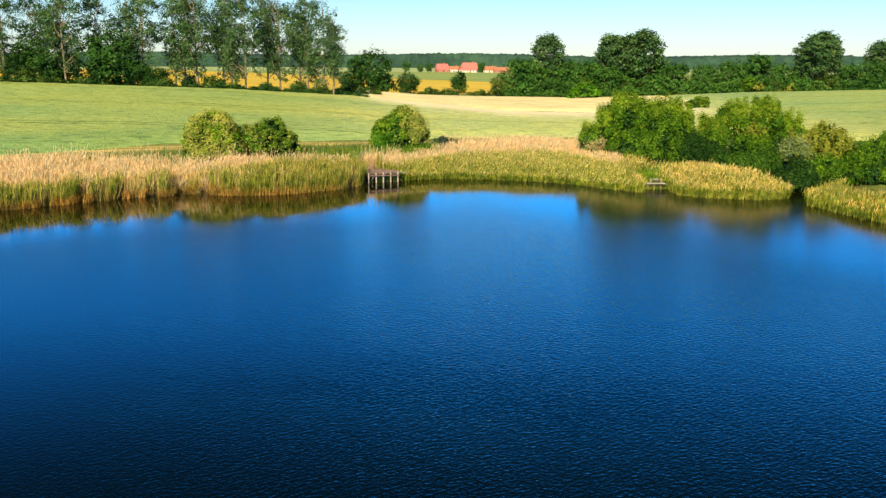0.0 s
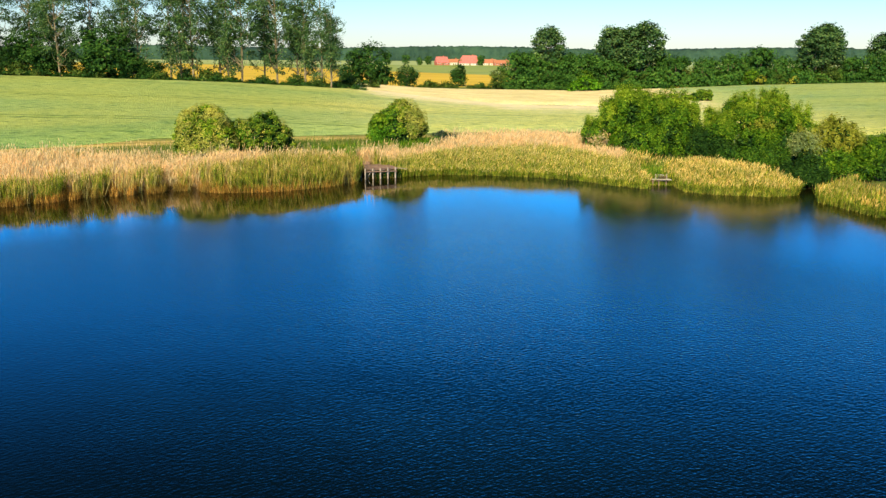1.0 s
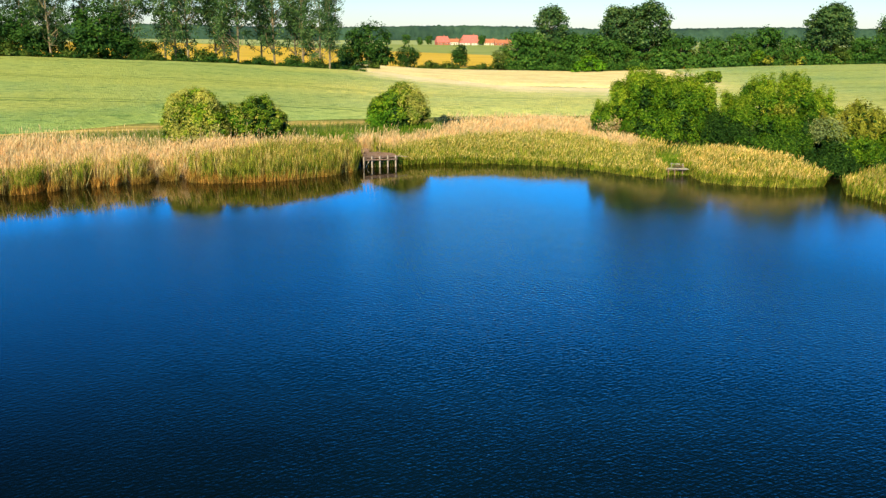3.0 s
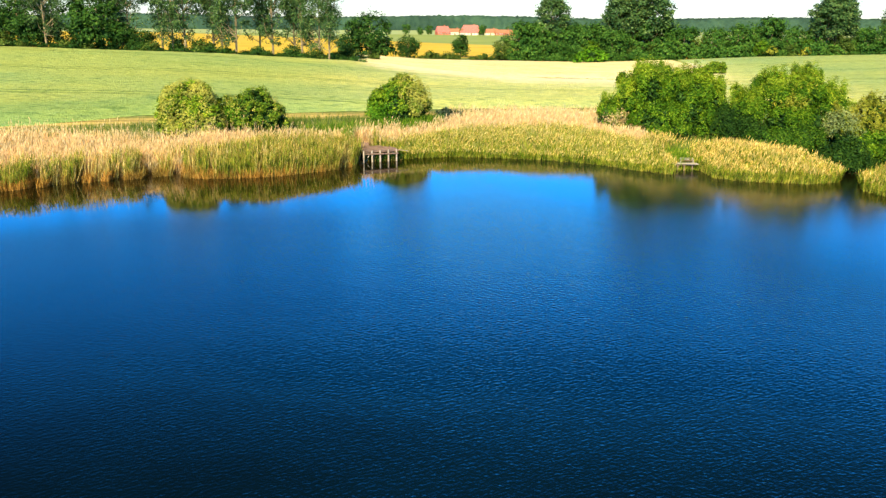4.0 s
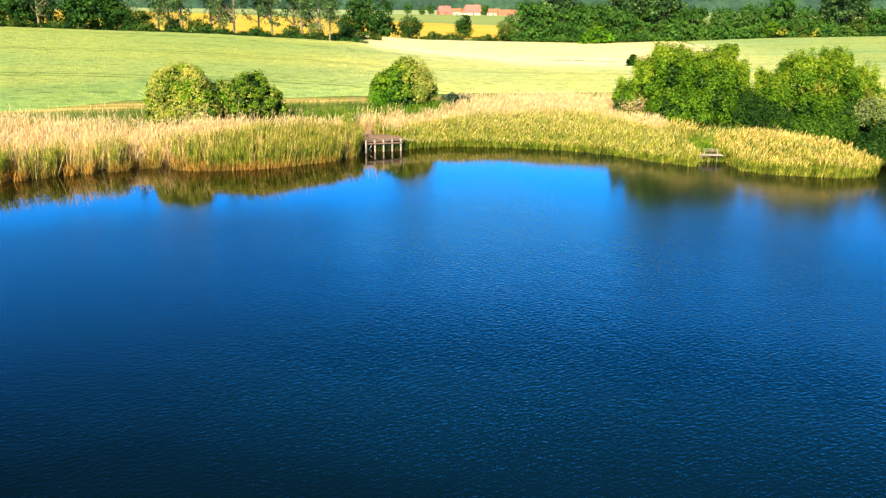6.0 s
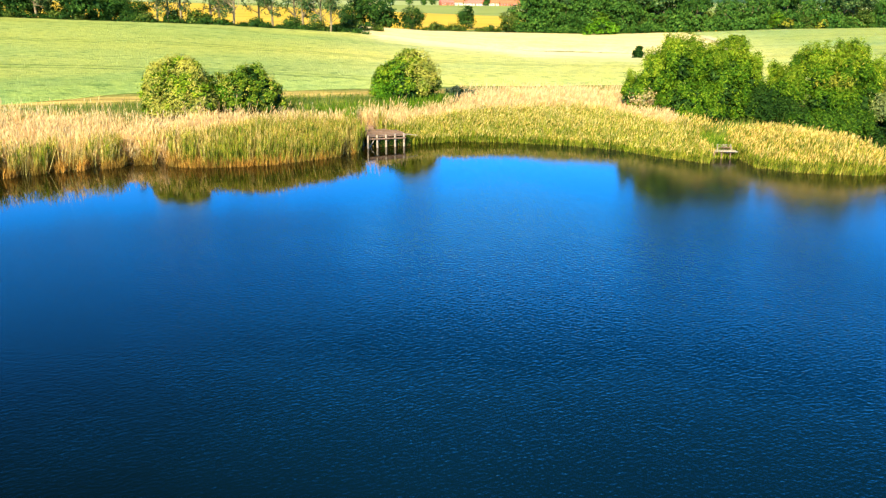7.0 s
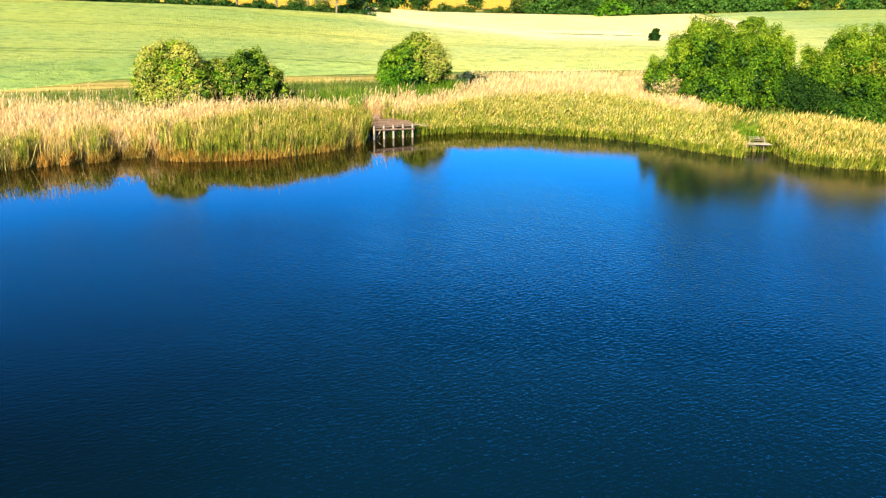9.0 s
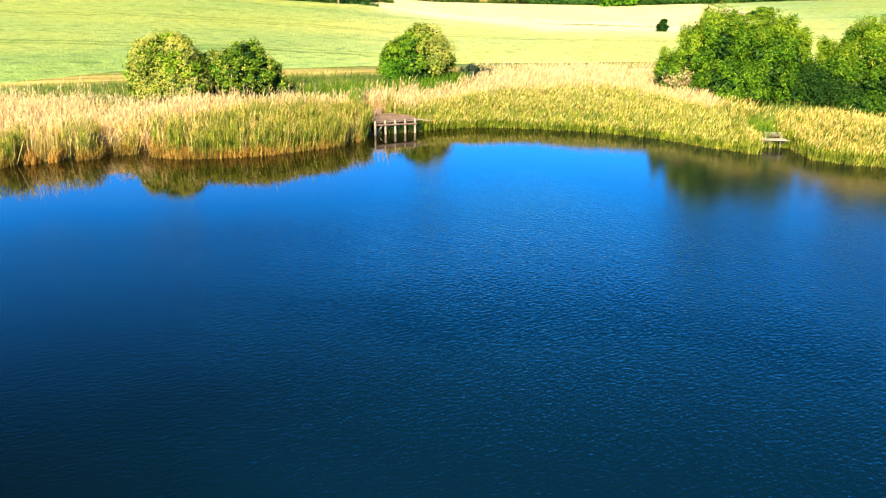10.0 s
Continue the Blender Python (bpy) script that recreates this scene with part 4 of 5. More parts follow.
bush("willow_bush", rb, 33.6, 75.6, [(-1.9, -0.6, 0.8, 1.2, 1.0, 1.0), (-0.9, 0, 0.9, 1.3, 1.1, 1.1), (0.8, 0.1, 1.1, 1.4, 1.1, 1.3)], 11000, 0.14, 0.045, M_WILLOW, "small willow shrub overhanging the inlet", "willow", "willows by the inlet", (), 0.3, 0.0, 0.06)
# leaf colour darkened to paint the shade at the inlet's head
bush("willow_bush", rb, 30.3, 74.6, [(0.0, -1.3, 0.45, 1.4, 1.0, 0.55), (1.6, -0.6, 0.6, 1.1, 0.9, 0.7), (-0.6, 0, 0.9, 1.2, 1.1, 1.1), (0.9, 0.3, 1.3, 1.3, 1.1, 1.3)], 14000, 0.11, 0.036, M_SHADE_LEAF, "inlet shrub coloured dark as the shade under the willows", "willow", "willows by the inlet", (), 0.3, 0.0, 0.06)
bush("willow_bush", rb, 27.6, 79.6, [(-1.4, 0.2, 0.9, 1.7, 1.3, 1.1), (0.6, -0.2, 1.0, 1.7, 1.2, 1.2), (2.4, 0.2, 1.2, 1.5, 1.3, 1.4), (0.2, -1.3, 0.5, 1.8, 0.9, 0.7)], 20000, 0.11, 0.036, M_LOW_WILLOW, "low green willow shrub behind the spit reeds", "willow", "willows by the inlet", (), 0.3, 0.0, 0.06)
bush("willow_bush", rb, 37.0, 74.2, [(-2.4, -0.3, 0.8, 1.7, 1.3, 1.0), (0.0, 0.0, 1.0, 1.8, 1.3, 1.2), (2.4, -0.4, 0.9, 1.8, 1.3, 1.1)], 15000, 0.11, 0.036, M_WILLOW, "low green willow shrub beside the inlet reeds", "willow", "willows by the inlet", (), 0.3, 0.0, 0.06)
# fills the gap with dark leaves, painting the shade seen there
bush("willow_bush", rb, 25.7, 85.6, [(-0.8, 0, 1.5, 1.3, 1.3, 1.5), (0.7, 0.2, 1.9, 1.3, 1.3, 1.7), (0.1, -0.7, 0.9, 1.6, 1.0, 1.0)], 16000, 0.11, 0.036, M_SHADE_LEAF, "willow shrub coloured as the shade between the thickets", "willow", "willows by the inlet", (), 0.3, 0.0, 0.06)
# lone bushes in the wheat
bush("field_bush", rb, 29.3, 152.0, [(0, 0, 1.1, 0.85, 0.85, 1.1), (0.2, 0, 1.9, 0.5, 0.5, 0.6)], 1500, 0.16, 0.08, M_OAK, "small dark bush standing in the wheat", "bush", floor=0.1)
bush("field_bush", rb, 53.0, 180.0, [(-0.9, 0, 1.3, 1.6, 1.6, 1.4), (0.9, 0, 1.5, 1.5, 1.6, 1.6), (0, 0, 2.0, 1.4, 1.4, 1.2)], 4200, 0.22, 0.12, M_ELDER_DARK, "rounded green bush at the edge of the wheat", "bush", floor=0.1)
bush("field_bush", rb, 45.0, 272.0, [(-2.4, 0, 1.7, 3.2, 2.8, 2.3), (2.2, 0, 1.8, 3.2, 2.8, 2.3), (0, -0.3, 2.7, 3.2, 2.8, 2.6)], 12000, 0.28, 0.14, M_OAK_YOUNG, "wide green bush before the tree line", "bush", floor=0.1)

for x, y, s in ((103.0, 286.0, 1.0), (113.5, 285.0, 0.8)):
    bush("field_bush", rb, x, y, [(-0.6 * s, 0, 1.5 * s, 1.6 * s, 1.4 * s, 1.6 * s), (0.7 * s, 0, 2.2 * s, 1.5 * s, 1.4 * s, 1.7 * s)], 1800, 0.26, 0.14, M_WILLOW_YELLOW, "yellow-leaved bush before the dark tree line", "bush", floor=0.1)


def poplar(rng, tall, count, bare, label, group, leaf=0.155, egg=False):
    """A tall poplar: long bole, rising limbs, open crown."""
    ob = thing("poplar_tree", Matrix(), label, "poplar", group)
    k = 24
    t = np.linspace(bare, 0.97, k)
    rad = tall * 0.165 * np.sin(np.clip((t - bare) / (1 - bare), 0, 1) * 2.2 + 0.5) + 0.35
    ang = rng.uniform(0, 6.3, k)
    off = rad * rng.uniform(0.35, 0.95, k)
    blobs = np.stack([np.cos(ang) * off, np.sin(ang) * off, t * tall, rad * 0.58, rad * 0.58, rad * 0.66], 1)
    if egg:
        # a broad rounded crown
        up = np.linspace(-0.75, 0.97, k)
        turn = np.arange(k) * 2.4 + rng.uniform(0, 6.3)
        d = np.stack([np.cos(turn) * np.sqrt(1 - up ** 2), np.sin(turn) * np.sqrt(1 - up ** 2), up], 1)
        blobs = np.concatenate([d * np.array([0.17, 0.17, 0.29]) * tall + np.array([0, 0, 0.62 * tall]), np.full((k, 3), 0.085 * tall) * rng.uniform(0.8, 1.2, (k, 1))], 1)
    line = np.stack([0.25 * np.sin(np.linspace(0, 2.4, 8)), 0.15 * np.sin(np.linspace(0, 3.1, 8)), np.linspace(-0.3, tall * 0.95, 8)], 1)
    tubes = [(line, tall * 0.0115 * np.linspace(1, 0.12, 8))]
    for b in blobs:
        z0 = max(tall * 0.12, b[2] - rng.uniform(0.12, 0.22) * tall)
        s = np.array([0, 0, z0])
        e = b[:3] + np.array([0, 0, b[5] * 0.4])
        m1 = (s + e) / 2 + np.array([b[0] * 0.25, b[1] * 0.25, -0.4])
        tubes.append((np.stack([s, m1, e]), [0.09, 0.055, 0.02]))
    part("trunk", joined_tubes("trunk", tubes, M_POPLAR_BARK), None, ob)
    part("crown", crown("crown", rng, blobs, count, leaf, leaf * 0.7, M_POPLAR, 22, 0.2 + leaf, 0.2), None, ob)
    return ob


def round_tree(rng, tall, wide, count, leaf, mat, label, group, category="tree"):
    """A broad tree with foliage nearly to the ground."""
    ob = thing("broadleaf_tree", Matrix(), label, category, group)
    blobs = [(0, 0, tall * 0.6, wide * 0.42, wide * 0.42, tall * 0.4), (0, 0, tall * 0.28, wide * 0.44, wide * 0.44, tall * 0.27)]
    for k in range(9):
        a = k * 2.4 + rng.uniform(-0.3, 0.3)
        z = tall * rng.uniform(0.22, 0.78)
        r = wide * 0.36 * (1.1 - 0.6 * abs(z / tall - 0.4))
        blobs.append((np.cos(a) * r, np.sin(a) * r, z, wide * 0.21, wide * 0.21, tall * 0.17))
    tubes = [(np.array([(0, 0, -0.3), (0.1, 0, tall * 0.3), (0, 0.1, tall * 0.7)]), [tall * 0.03, tall * 0.022, tall * 0.008])]
    tubes += [(np.array([(0, 0, tall * 0.18), (b[0] * 0.5, b[1] * 0.5, b[2] * 0.6 + tall * 0.08), b[:3]]), [tall * 0.012, tall * 0.008, tall * 0.003]) for b in blobs[2:]]
    part("trunk", joined_tubes("trunk", tubes, M_BARK), None, ob)
    part("crown", crown("crown", rng, blobs, count, leaf, leaf * 0.6, mat, 14, leaf * 1.5, 0.6, tall * 0.04), None, ob)
    return ob


def standing(x, y, turn=0.0, size=1.0, tall=1.0):
    return pose(x, y, height1(x, y) - 0.1, 0, 0, turn) @ Matrix.Diagonal((size, size, size * tall, 1))


rt = np.random.default_rng(77)
pop_kinds = [poplar(rt, 19.4, 7600, b, "tall poplar with an open grey-green crown", "poplar row behind the wheat") for b in (0.16, 0.2, 0.12)]
POPLARS = [(-91.2, 186.1, 1.05, 0), (-84.8, 188.2, 1.06, 1), (-77.4, 184.0, 1.06, 2), (-73.1, 191.4, 1.06, 0), (-62.0, 186.1, 1.06, 1), (-56.7, 190.3, 1.05, 0), (-53.0, 185.0, 1.05, 2), (-49.8, 182.9, 1.06, 0), (-46.1, 190.3, 1.06, 2), (-43.5, 186.1, 1.06, 1), (-39.8, 181.8, 1.06, 2), (-37.1, 191.4, 1.06, 1), (-33.4, 186.1, 1.05, 0), (-29.7, 190.3, 1.0, 1), (-27.6, 186.1, 0.95, 0), (-23.7, 181.8, 0.92, 2), (-21.4, 178.7, 0.82, 1), (-97.5, 185.0, 1.06, 1), (-103.9, 188.2, 1.06, 2), (-81.6, 192.4, 1.05, 2), (-67.8, 194.6, 1.0, 1)]
for i, (x, y, s, k) in enumerate(POPLARS):
    m = standing(x, y, i * 67.0, s)
    if i < 3:
        pop_kinds[[0, 1, 2].index(k)].matrix_basis = m
    else:
        copy_thing(pop_kinds[k], m)

oak_kinds = [round_tree(rt, 10.0, 9.6, 6300, 0.26, M_OAK, "dense dark green oak", "oaks along the field edge") for _ in range(3)]
OAKS = [(-22.5, 293, 1.56, 1.0, 0), (-10.6, 298, 0.78, 1.05, 1), (-89.0, 188.2, 0.72, 1.0, 2), (-78.4, 188.2, 0.8, 1.0, 1), (-67.3, 184.0, 0.8, 0.9, 0), (-62.5, 183.4, 0.85, 0.85, 2), (-58.8, 184.0, 0.66, 0.8, 1), (-96.5, 188.2, 0.8, 1.0, 1), (-104.9, 190.3, 0.8, 1.0, 0), (-83.7, 186.1, 0.65, 1.0, 0), (-73.1, 190.3, 0.7, 1.0, 1), (-53.0, 188.2, 0.5, 0.8, 2), (-29, 296, 1.15, 1.0, 1)]
for i, (x, y, s, tall, k) in enumerate(OAKS):
    m = standing(x, y, i * 81.0, s, tall)
    if i < 3:
        oak_kinds[k].matrix_basis = m
    else:
        copy_thing(oak_kinds[k], m)

# scrub under the poplars
scrub_kinds = [round_tree(rt, 3.2, 4.2, 1500, 0.26, M_HEDGE, "scrubby bush under the poplars", "scrub under the poplars", "bush") for _ in range(2)]
SCRUB = [(-93.3, 180.8), (-84.8, 181.8), (-80.6, 179.7), (-73.1, 181.8), (-67.8, 180.8), (-56.2, 181.8), (-50.9, 181.3), (-46.6, 182.9), (-42.4, 181.8), (-36.0, 184.0), (-31.8, 182.9), (-29.7, 186.1), (-26.5, 185.0), (-21.2, 187.1), (-19.1, 193.5), (-23.9, 180.8), (-25.4, 188.2), (-18.7, 187.1), (-16.5, 193.5), (-14.4, 197.7)]
for i, (x, y) in enumerate(SCRUB):
    m = standing(x, y, i * 53.0, 0.55 + 0.5 * ((i * 37) % 10) / 10)
    if i < 2:
        scrub_kinds[i].matrix_basis = m
    else:
        copy_thing(scrub_kinds[i % 2], m)

# a low overgrown verge between the wheat and the trunks
verge_kind = round_tree(rt, 1.5, 3.4, 700, 0.2, M_OAK, "low dark verge scrub along the poplar row", "verge scrub", "bush")
verge_kind.matrix_basis = standing(-16, 178.5)
for i in range(34):
    x = -18.5 - i * 2.5
    copy_thing(verge_kind, standing(x, 181.0 + 1.2 * math.sin(i * 1.7) + (1.5 if x < -60 else 0.0), i * 77.0, 0.8 + 0.25 * math.sin(i * 2.1)))

# the slim tree in the gap and the hedge beside it
slim = round_tree(rt, 8.6, 5.0, 2600, 0.32, M_OAK, "slim dark tree standing in the hedge gap", "", "tree")
slim.matrix_basis = standing(7.2, 328)
hedge_kinds = [round_tree(rt, 2.6, 5.0, 1000, 0.34, M_HEDGE, "brownish hedge bush along the ditch", "ditch hedge", "bush") for _ in range(2)]
HEDGE = [(-6, 300), (-3, 306), (0, 303), (3, 308), (11, 305), (14, 302), (17, 306), (21, 303), (-15, 300), (5, 302)]
for i, (x, y) in enumerate(HEDGE):
    m = standing(x, y, i * 41.0, 0.6 + 0.4 * ((i * 29) % 10) / 10)
    if i < 2:
        hedge_kinds[i].matrix_basis = m
    else:
        copy_thing(hedge_kinds[i % 2], m)

# tree line on the right
line_kinds = [round_tree(rt, 12.0, 10.5, 3850, 0.37, M_LINE, "dark broadleaf tree in the far tree line", "far tree line") for _ in range(2)]
line_kinds += [round_tree(rt, 11.5, 8.0, 3600, 0.34, M_WILLOW, "bright green broadleaf tree in the far tree line", "far tree line")]
line_kinds.insert(2, round_tree(rt, 11.0, 9.5, 3600, 0.37, M_HEDGE, "lighter green broadleaf tree in the far tree line", "far tree line"))
LINE = [(20, 300, 0.62, 1.0, 2), (26, 302, 1.0, 1.1, 0), (31, 300, 0.95, 1.15, 1), (49, 299, 0.7, 0.9, 3), (35, 304, 1.0, 0.95, 1), (41, 303, 1.0, 0.95, 0), (48, 304, 1.0, 0.95, 0), (54, 303, 1.0, 0.95, 1), (60, 305, 1.0, 0.95, 1), (67, 303, 1.0, 0.95, 0), (74, 303, 1.0, 0.95, 1), (38, 299, 0.8, 0.95, 0), (44, 301, 0.85, 1.0, 1), (51, 302, 0.85, 1.0, 2), (57, 299, 0.85, 0.95, 0), (63, 300, 0.8, 0.9, 2), (70, 297, 0.85, 0.95, 2)]
x = 78.0
k = 0
while x < 215:
    LINE.append((x, 296 - 0.12 * (x - 78) + (6 if k % 2 else -2), 0.84 + 0.2 * math.sin(k * 1.7) * math.sin(k * 0.61), 1.0 + 0.1 * math.sin(k * 2.9), (0, 2, 1, 3, 1, 2, 3)[k % 7]))
    x += 3.9 + 1.0 * math.sin(k * 1.3)
    k += 1
for j in range(40):
    x = 30 + j * 4.7
    LINE.append((x, 309 - 0.12 * max(0, x - 70) + 3 * math.sin(j * 1.9), 0.9 + 0.12 * math.sin(j * 2.7), 1.0, (1, 0, 2, 1, 3)[j % 5]))
for i, (x, y, s, tall, k) in enumerate(LINE):
    m = standing(x, y, i * 47.0, s, tall)
    if i in (0, 1, 2, 3):
        line_kinds[k].matrix_basis = m
    else:
        copy_thing(line_kinds[k], m)
# thicket closing the foot of the far tree line
thicket_kinds = [round_tree(rt, 4.6, 7.2, 1300, 0.4, M_LINE, "dense dark thicket at the foot of the tree line", "tree line thicket", "bush") for _ in range(2)]
for i in range(44):
    x = 24 + i * 4.4
    m = standing(x, 293.5 - 0.1 * max(0, x - 70) + 1.5 * math.sin(i * 2.3), i * 61.0, 0.8 + 0.35 * math.sin(i * 1.9) * math.sin(i * 0.7), 1.0)
    if i < 2:
        thicket_kinds[i].matrix_basis = m
    else:
        copy_thing(thicket_kinds[i % 2], m)
FAR_POPLARS = [(37, 303, 0.88, 0), (58.5, 303, 0.88, 1), (64, 304, 0.88, 2), (69.5, 302, 0.86, 0), (127, 296, 0.8, 1), (123.5, 294, 0.73, 2), (129.5, 298, 0.74, 0), (147, 296, 0.68, 0), (152, 292, 0.72, 1)]
far_kinds = [poplar(rt, 20.0, 7500, b, "tall poplar rising above the far tree line", "far poplars", 0.3, True) for b in (0.1, 0.12, 0.08)]
for i, (x, y, s, k) in enumerate(FAR_POPLARS):
    m = standing(x, y, 30 + i * 71.0, s * 1.36, 0.9)
    if i < 3:
        far_kinds[k].matrix_basis = m
    else:
        copy_thing(far_kinds[k], m)


# ---- the pier ----
def pier():
    ob = thing("fishing_pier", pose(0, 0, 0), "weathered wooden fishing pier on pale posts", "pier")
    r = np.random.default_rng(4)
    fl, fr = np.array((-6.25, 77.3)), np.array((-3.55, 78.45))
    along = (fr - fl) / np.linalg.norm(fr - fl)
    back = np.array((-along[1], along[0]))
    turn = math.degrees(math.atan2(along[1], along[0]))
    wide, deep, top = 2.9, 2.6, 0.92
    shared = None
    for i in range(15):
        c = fl + along * wide / 2 + back * (0.09 + i * deep / 15)
        if shared is None:
            shared = part("plank", box(bmesh.new(), wide + 0.1, 0.165, 0.04, None, 0.006), M_PLANK, ob)
            p = shared
        else:
            p = new("plank", shared.data)
            p.parent = ob
        p.matrix_basis = pose(c[0] + r.normal() * 0.04, c[1], top + r.normal() * 0.006, 0, r.normal() * 0.4, turn + r.normal() * 0.6)
    shared2 = None
    for i in range(22):
        c = fl + along * 0.45 + back * deep + np.array((0.35, 0.1)) + np.array((-0.02, 0.2)) * i
        if shared2 is None:
            shared2 = part("walkway_plank", box(bmesh.new(), 0.95, 0.17, 0.04, None, 0.006), M_PLANK, ob)
            p = shared2
        else:
            p = new("walkway_plank", shared2.data)
            p.parent = ob
        p.matrix_basis = pose(c[0], c[1], top + i * 0.012 + r.normal() * 0.006, 0, r.normal() * 0.5, 6 + r.normal())
    for row, dd in enumerate((0.12, 1.35, 2.55)):
        c = fl + along * wide / 2 + back * dd
        b = part("beam", box(bmesh.new(), wide + 0.16, 0.1, 0.12, None, 0.01), M_PLANK, ob, "cross beam")
        b.matrix_basis = pose(c[0], c[1], top - 0.085, 0, 0, turn)
        for k in range(5):
            c = fl + along * (0.06 + k * (wide - 0.12) / 4) + back * (dd + (0.09 if row == 0 else 0))
            line = np.array([(0, 0, -1.5), (r.normal() * 0.02, r.normal() * 0.02, -0.3), (0, 0, top - 0.03 if row else top + 0.02)])
            q = part("post", joined_tubes("post", [(line, [0.08, 0.075, 0.07])], M_POST, 8), None, ob)
            q.matrix_basis = pose(c[0], c[1] - (0.2 if row == 0 else 0), 0)
    rail = part("rail", box(bmesh.new(), wide, 0.05, 0.1, None, 0.01), M_PLANK, ob, "lower rail between the posts")
    c = fl + along * wide / 2 - back * 0.03
    rail.matrix_basis = pose(c[0], c[1] - 0.09, top - 0.26, 0, 1.0, turn)
    for a, b2, dd in ((0.1, 0.85, 0.5), (2.1, 1.5, 0.55), (2.75, 2.2, 0.6), (0.9, 1.5, 1.5)):
        c = fl + along * a + back * dd
        e = fl + along * b2 + back * dd
        q = part("brace", joined_tubes("brace", [(np.array([(c[0], c[1], -0.4), (0.5 * (c[0] + e[0]), 0.5 * (c[1] + e[1]), 0.3), (e[0], e[1], top - 0.12)]), [0.05, 0.045, 0.04])], M_POST, 6), None, ob, "slanting brace between the posts")
    for a, dd in ((0.4, 0.75), (1.05, 0.6), (1.75, 0.8), (2.4, 0.65)):
        c = fl + along * a + back * dd
        q = part("post", joined_tubes("post", [(np.array([(0, 0, -1.4), (0.03, 0, -0.2), (r.normal() * 0.06, 0, top - 0.06)]), [0.055, 0.05, 0.045])], M_POST, 7), None, ob)
        q.matrix_basis = pose(c[0], c[1], 0)
    stub = part("loose_board", box(bmesh.new(), 0.95, 0.16, 0.035, None, 0.006), M_POST, ob, "pale board jutting out")
    stub.matrix_basis = pose(fr[0] + 0.35, fr[1] + 0.25, top - 0.1, 0, 8, turn - 6)
    return ob


pier()


def jetty():
    ob = thing("small_jetty", pose(18.45, 74.75, 0, 0, 0, -4), "small silvered wooden jetty in the reeds", "jetty")
    r = np.random.default_rng(6)
    shared = None
    for i in range(5):
        if shared is None:
            shared = part("plank", box(bmesh.new(), 2.35, 0.17, 0.04, None, 0.006), M_PALE, ob)
            p = shared
        else:
            p = new("plank", shared.data)
            p.parent = ob
        p.matrix_basis = pose(-0.1 + r.normal() * 0.07, -0.42 + i * 0.19, 0.50 + r.normal() * 0.005, 0, 0, r.normal() * 0.8)
    for x in (-0.95, -0.4, 0.1, 0.7):
        for y in (-0.32, 0.32):
            q = part("post", joined_tubes("post", [(np.array([(0, 0, -1.4), (0.01, 0, -0.2), (0, 0, 0.48)]), [0.06, 0.055, 0.05])], M_PLANK, 8), None, ob)
            q.matrix_basis = pose(x, y, 0)
    for y in (-0.32, 0.32):
        b = part("beam", box(bmesh.new(), 2.0, 0.08, 0.1, None, 0.008), M_PLANK, ob)
        b.matrix_basis = pose(0, y, 0.43)
    return ob


def bench():
    ob = thing("wooden_bench", pose(18.8, 74.85, 0.522, 0, 0, -6) @ Matrix.Diagonal((1.05, 0.9, 0.66, 1)), "small silvered wooden bench on the jetty", "bench")
    s = part("seat", box(bmesh.new(), 0.95, 0.32, 0.04, None, 0.008), M_PLANK, ob)
    s.matrix_basis = pose(0, 0, 0.24)
    for z in (0.36, 0.5):
        b = part("back_slat", box(bmesh.new(), 0.98, 0.03, 0.07, None, 0.006), M_PALE, ob)
        b.matrix_basis = pose(0, 0.19, z, -8)
    for x in (-0.44, 0.44):
        q = part("back_post", box(bmesh.new(), 0.07, 0.05, 0.56, None, 0.006), M_PALE, ob)
        q.matrix_basis = pose(x, 0.17, 0.28, -8)
        q = part("leg", box(bmesh.new(), 0.06, 0.06, 0.23, None, 0.006), M_PALE, ob)
        q.matrix_basis = pose(x, -0.12, 0.11)
        q = part("armrest", box(bmesh.new(), 0.06, 0.34, 0.04, None, 0.006), M_PALE, ob)
        q.matrix_basis = pose(x, 0.0, 0.4)
        q = part("arm_post", box(bmesh.new(), 0.05, 0.05, 0.17, None, 0.006), M_PALE, ob)
        q.matrix_basis = pose(x, -0.13, 0.3)
    return ob


jetty()
bench()


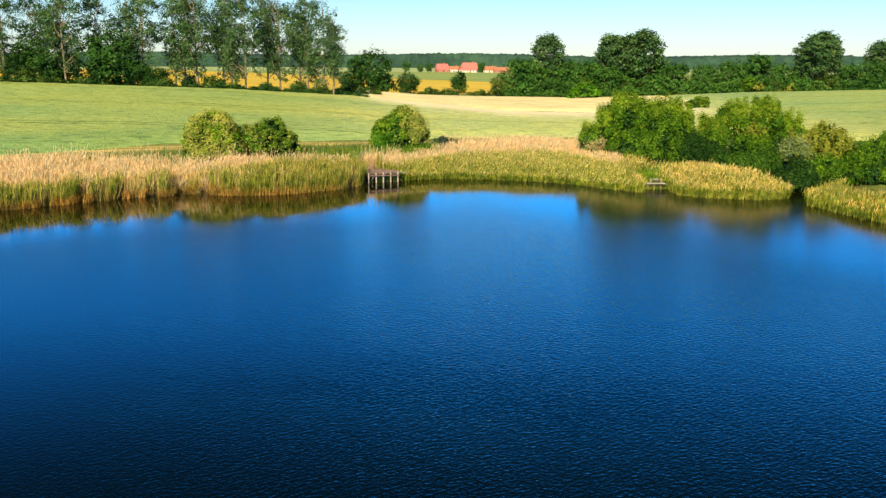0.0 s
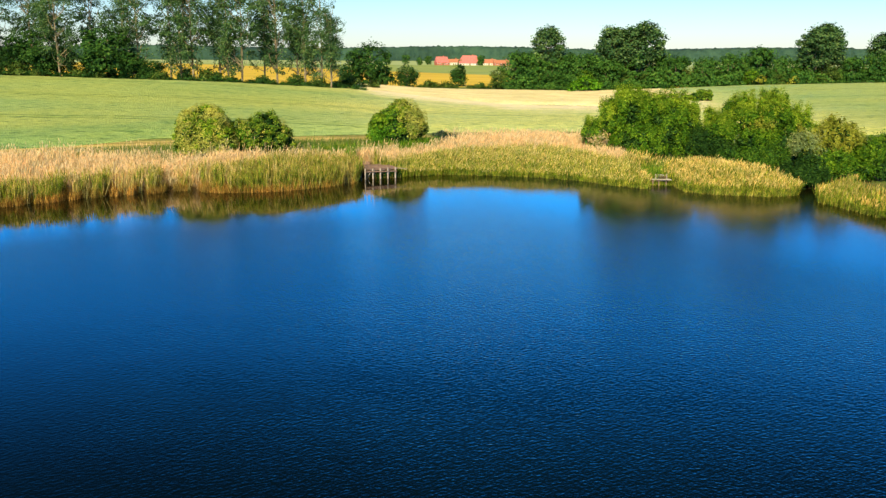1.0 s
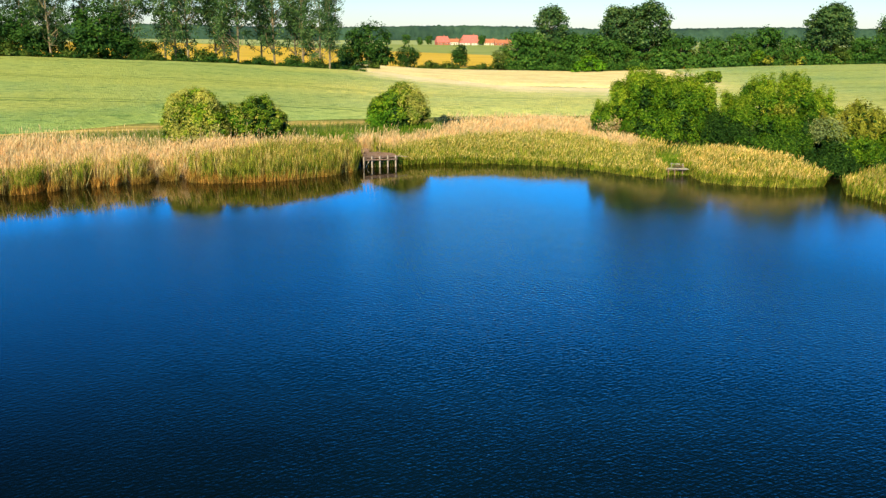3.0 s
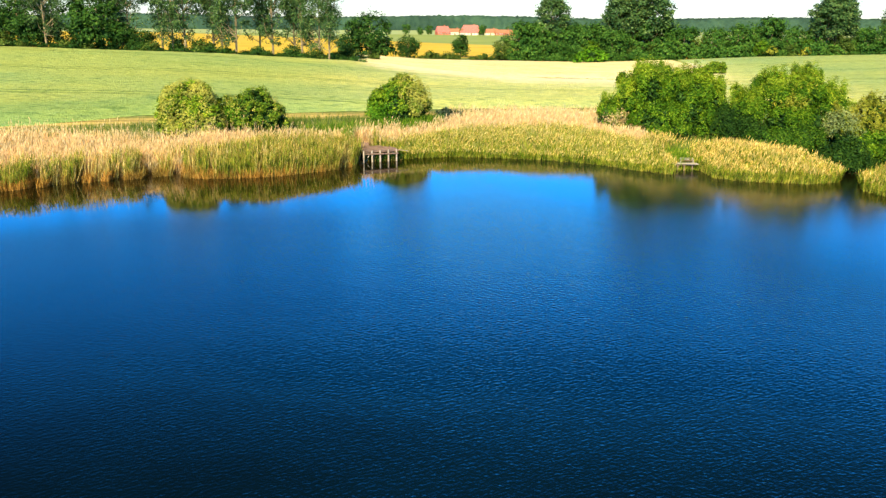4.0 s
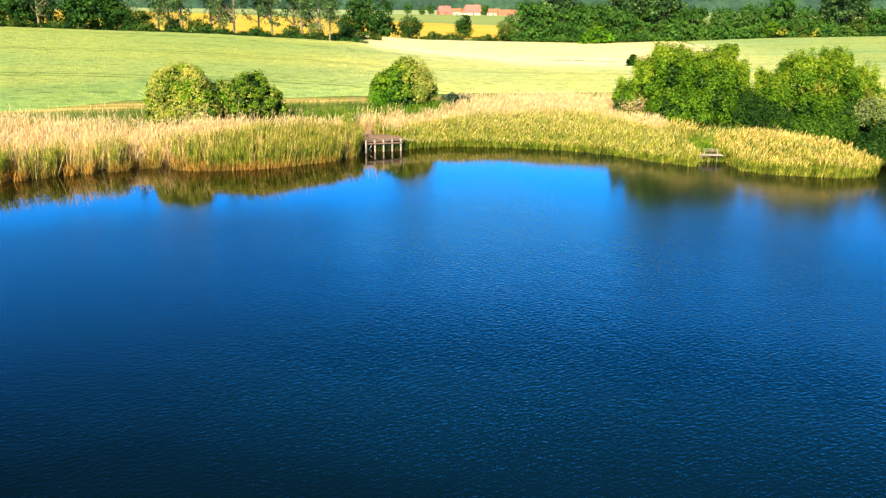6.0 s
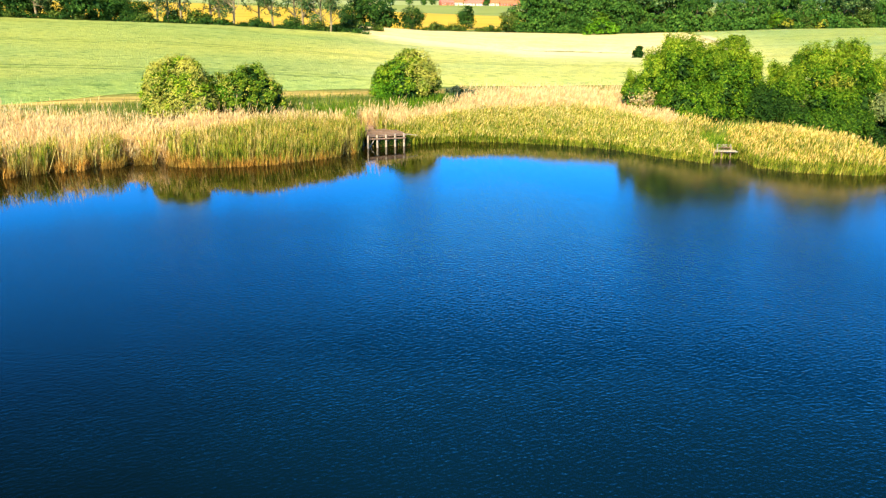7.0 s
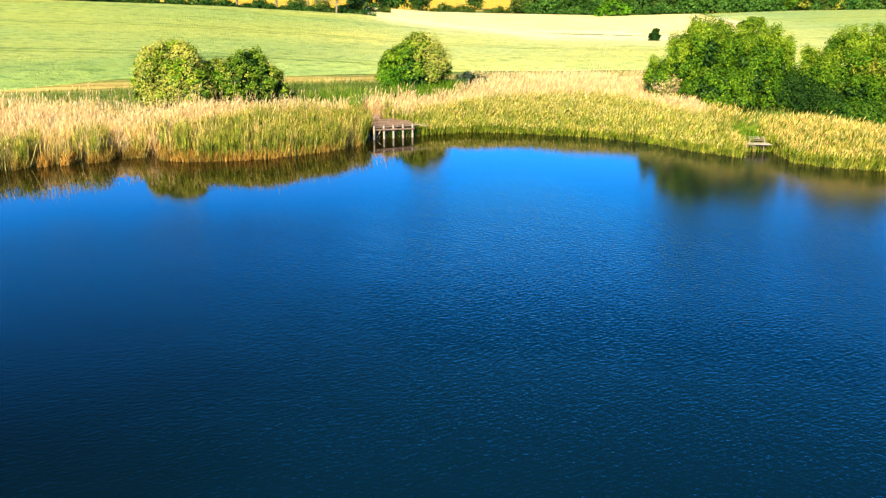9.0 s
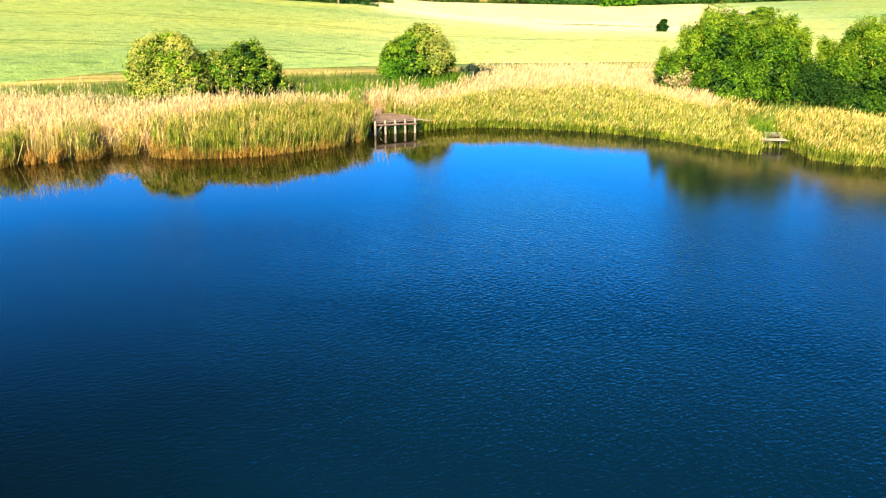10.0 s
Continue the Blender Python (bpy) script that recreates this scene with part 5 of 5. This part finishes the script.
# ---- the farm ----
def farmhouse(x, y, wide, deep, eaves, ridge, hip, wall_mat, roof_mat, label, turn=0.0, windows=5):
    z = height1(x, y)
    ob = thing("farmhouse", pose(x, y, z - 0.2, 0, 0, turn), label, "farmhouse", "farm buildings")
    bm = bmesh.new()
    box(bm, wide, deep, eaves, Matrix.Translation((0, 0, eaves / 2)))
    if not hip:
        for s in (-1, 1):
            a = [bm.verts.new((s * (wide / 2 - 0.002), -deep / 2, eaves)), bm.verts.new((s * (wide / 2 - 0.002), deep / 2, eaves)), bm.verts.new((s * (wide / 2 - 0.002), 0, ridge - 0.2))]
            bm.faces.new(a)
    part("wall", bm, wall_mat, ob)
    bm = bmesh.new()
    o = 0.5
    h = hip * wide / 2
    lower = [bm.verts.new(c) for c in ((-wide / 2 - o, -deep / 2 - o, eaves - 0.15), (wide / 2 + o, -deep / 2 - o, eaves - 0.15), (wide / 2 + o, deep / 2 + o, eaves - 0.15), (-wide / 2 - o, deep / 2 + o, eaves - 0.15))]
    top = [bm.verts.new((-wide / 2 - o + h, 0, ridge)), bm.verts.new((wide / 2 + o - h, 0, ridge))]
    bm.faces.new((lower[0], lower[1], top[1], top[0]))
    bm.faces.new((lower[2], lower[3], top[0], top[1]))
    bm.faces.new((lower[1], lower[2], top[1]))
    bm.faces.new((lower[3], lower[0], top[0]))
    bm.faces.new(lower[::-1])
    roof = part("roof", bm, roof_mat, ob)
    ch = part("chimney", box(bmesh.new(), 0.9, 0.9, 2.0, None, 0.05), M_BRICK, roof)
    ch.matrix_basis = pose(wide * 0.15, 0.4, ridge + 0.2)
    for i in range(windows):
        wx = -wide / 2 + (i + 0.5) * wide / windows
        if i == windows // 2:
            d2 = part("door", box(bmesh.new(), 1.6, 0.12, 2.3, None, 0.03), M_BARK, ob)
            d2.matrix_basis = pose(wx, -deep / 2 - 0.05, 1.2)
            continue
        w = part("window", box(bmesh.new(), 1.3, 0.1, 1.4, None, 0.03), M_FRAME, ob)
        w.matrix_basis = pose(wx, -deep / 2 - 0.04, eaves * 0.55)
        g = part("pane", box(bmesh.new(), 1.05, 0.05, 1.15), M_GLASS, w)
        g.matrix_basis = pose(0, -0.045, 0)
    return ob


farmhouse(3.0, 1000, 14, 12, 3.2, 9.6, 0.15, M_BRICK, M_ROOF, "red-roofed brick barn at the far farm", 15)
farmhouse(17.0, 1004, 13, 9, 3.4, 7.0, 0.0, M_RENDER, M_ROOF_OLD, "cream farmhouse with a brown-red roof", -8)
farmhouse(34.0, 1000, 25, 15, 2.6, 11.0, 0.42, M_RENDER, M_ROOF, "large farmhouse under a hipped red roof", 4, 7)
farmhouse(58.0, 1008, 14, 9, 2.8, 7.0, 0.1, M_RENDER, M_ROOF_OLD, "low cream farm building with a red roof", -20)
farmhouse(72.0, 1000, 22, 9, 2.6, 6.2, 0.1, M_BRICK, M_ROOF_OLD, "long low brick stable with a red roof", 6, 7)
FARM_TREES = [(-38, 1020, 0.9), (-22, 1005, 0.7), (-12, 1012, 0.8), (24, 996, 0.55), (46, 990, 0.75), (48, 1015, 0.9), (88, 1010, 0.9), (100, 1005, 1.0), (-60, 1030, 1.0), (-95, 1040, 0.8)]
for i, (x, y, s) in enumerate(FARM_TREES):
    ob = copy_thing(line_kinds[i % 2], standing(x, y, i * 59.0, s))
    tagged(ob, "broad tree beside the farm buildings", "tree", "farm trees")


# ---- far woods ----
def far_woods():
    """A closed canopy: rounded crowns side by side over a wooded ridge."""
    r = np.random.default_rng(9)
    xs = np.arange(-1250, 1250, 4.0)
    ys = np.concatenate([[0, 0.5, 1.5, 4], np.arange(8, 330, 13.0)])
    up = np.concatenate([[0, 0.45, 0.75, 0.93], np.ones(len(ys) - 4)])
    gx3, dy = np.meshgrid(xs, ys)
    front = 1500 + 34 * np.sin(xs * 0.006) + 16 * np.sin(xs * 0.021 + 1) + 0.05 * np.abs(xs)
    gy3 = front[None, :] + dy + r.normal(size=gx3.shape) * 0.8
    tops = np.zeros(gx3.shape)
    # each tree swells the canopy about its own stem
    for k in range(5):
        cell = r.uniform(0, 1, (40, 420))
        u, w = (gx3 + 1300 + 3.7 * k) / (6.5 + 0.8 * k), (gy3 - 1400) / 13.0
        a, b = np.floor(u).astype(int), np.clip(np.floor(w).astype(int), 0, 39)
        bulge = np.sqrt(np.clip(1 - (2 * (u - a) - 1) ** 2, 0, 1))
        tops += bulge * (0.4 + cell[b, a % 420])
    tall = 18.0 + 1.15 * tops + 2.2 * np.sin(gx3 * 0.011 + 1) + 0.5 * r.normal(size=gx3.shape)
    z = height(gx3, gy3) - 0.5 + tall * up[:, None]
    nx = len(xs)
    v = np.stack([gx3.ravel() + r.normal(size=gx3.size) * 0.7, gy3.ravel(), z.ravel()], 1)
    i = (np.arange(len(ys) - 1)[:, None] * nx + np.arange(nx - 1)[None, :])
    q = np.stack([i, i + 1, i + nx + 1, i + nx], -1).reshape(-1, 4)
    ob = new("far_woods", raw_mesh("far_woods", v, q, mats=(M_FOREST,), smooth=True))
    return tagged(ob, "dark wooded ridge along the horizon", "forest", kind="stuff")


far_woods()
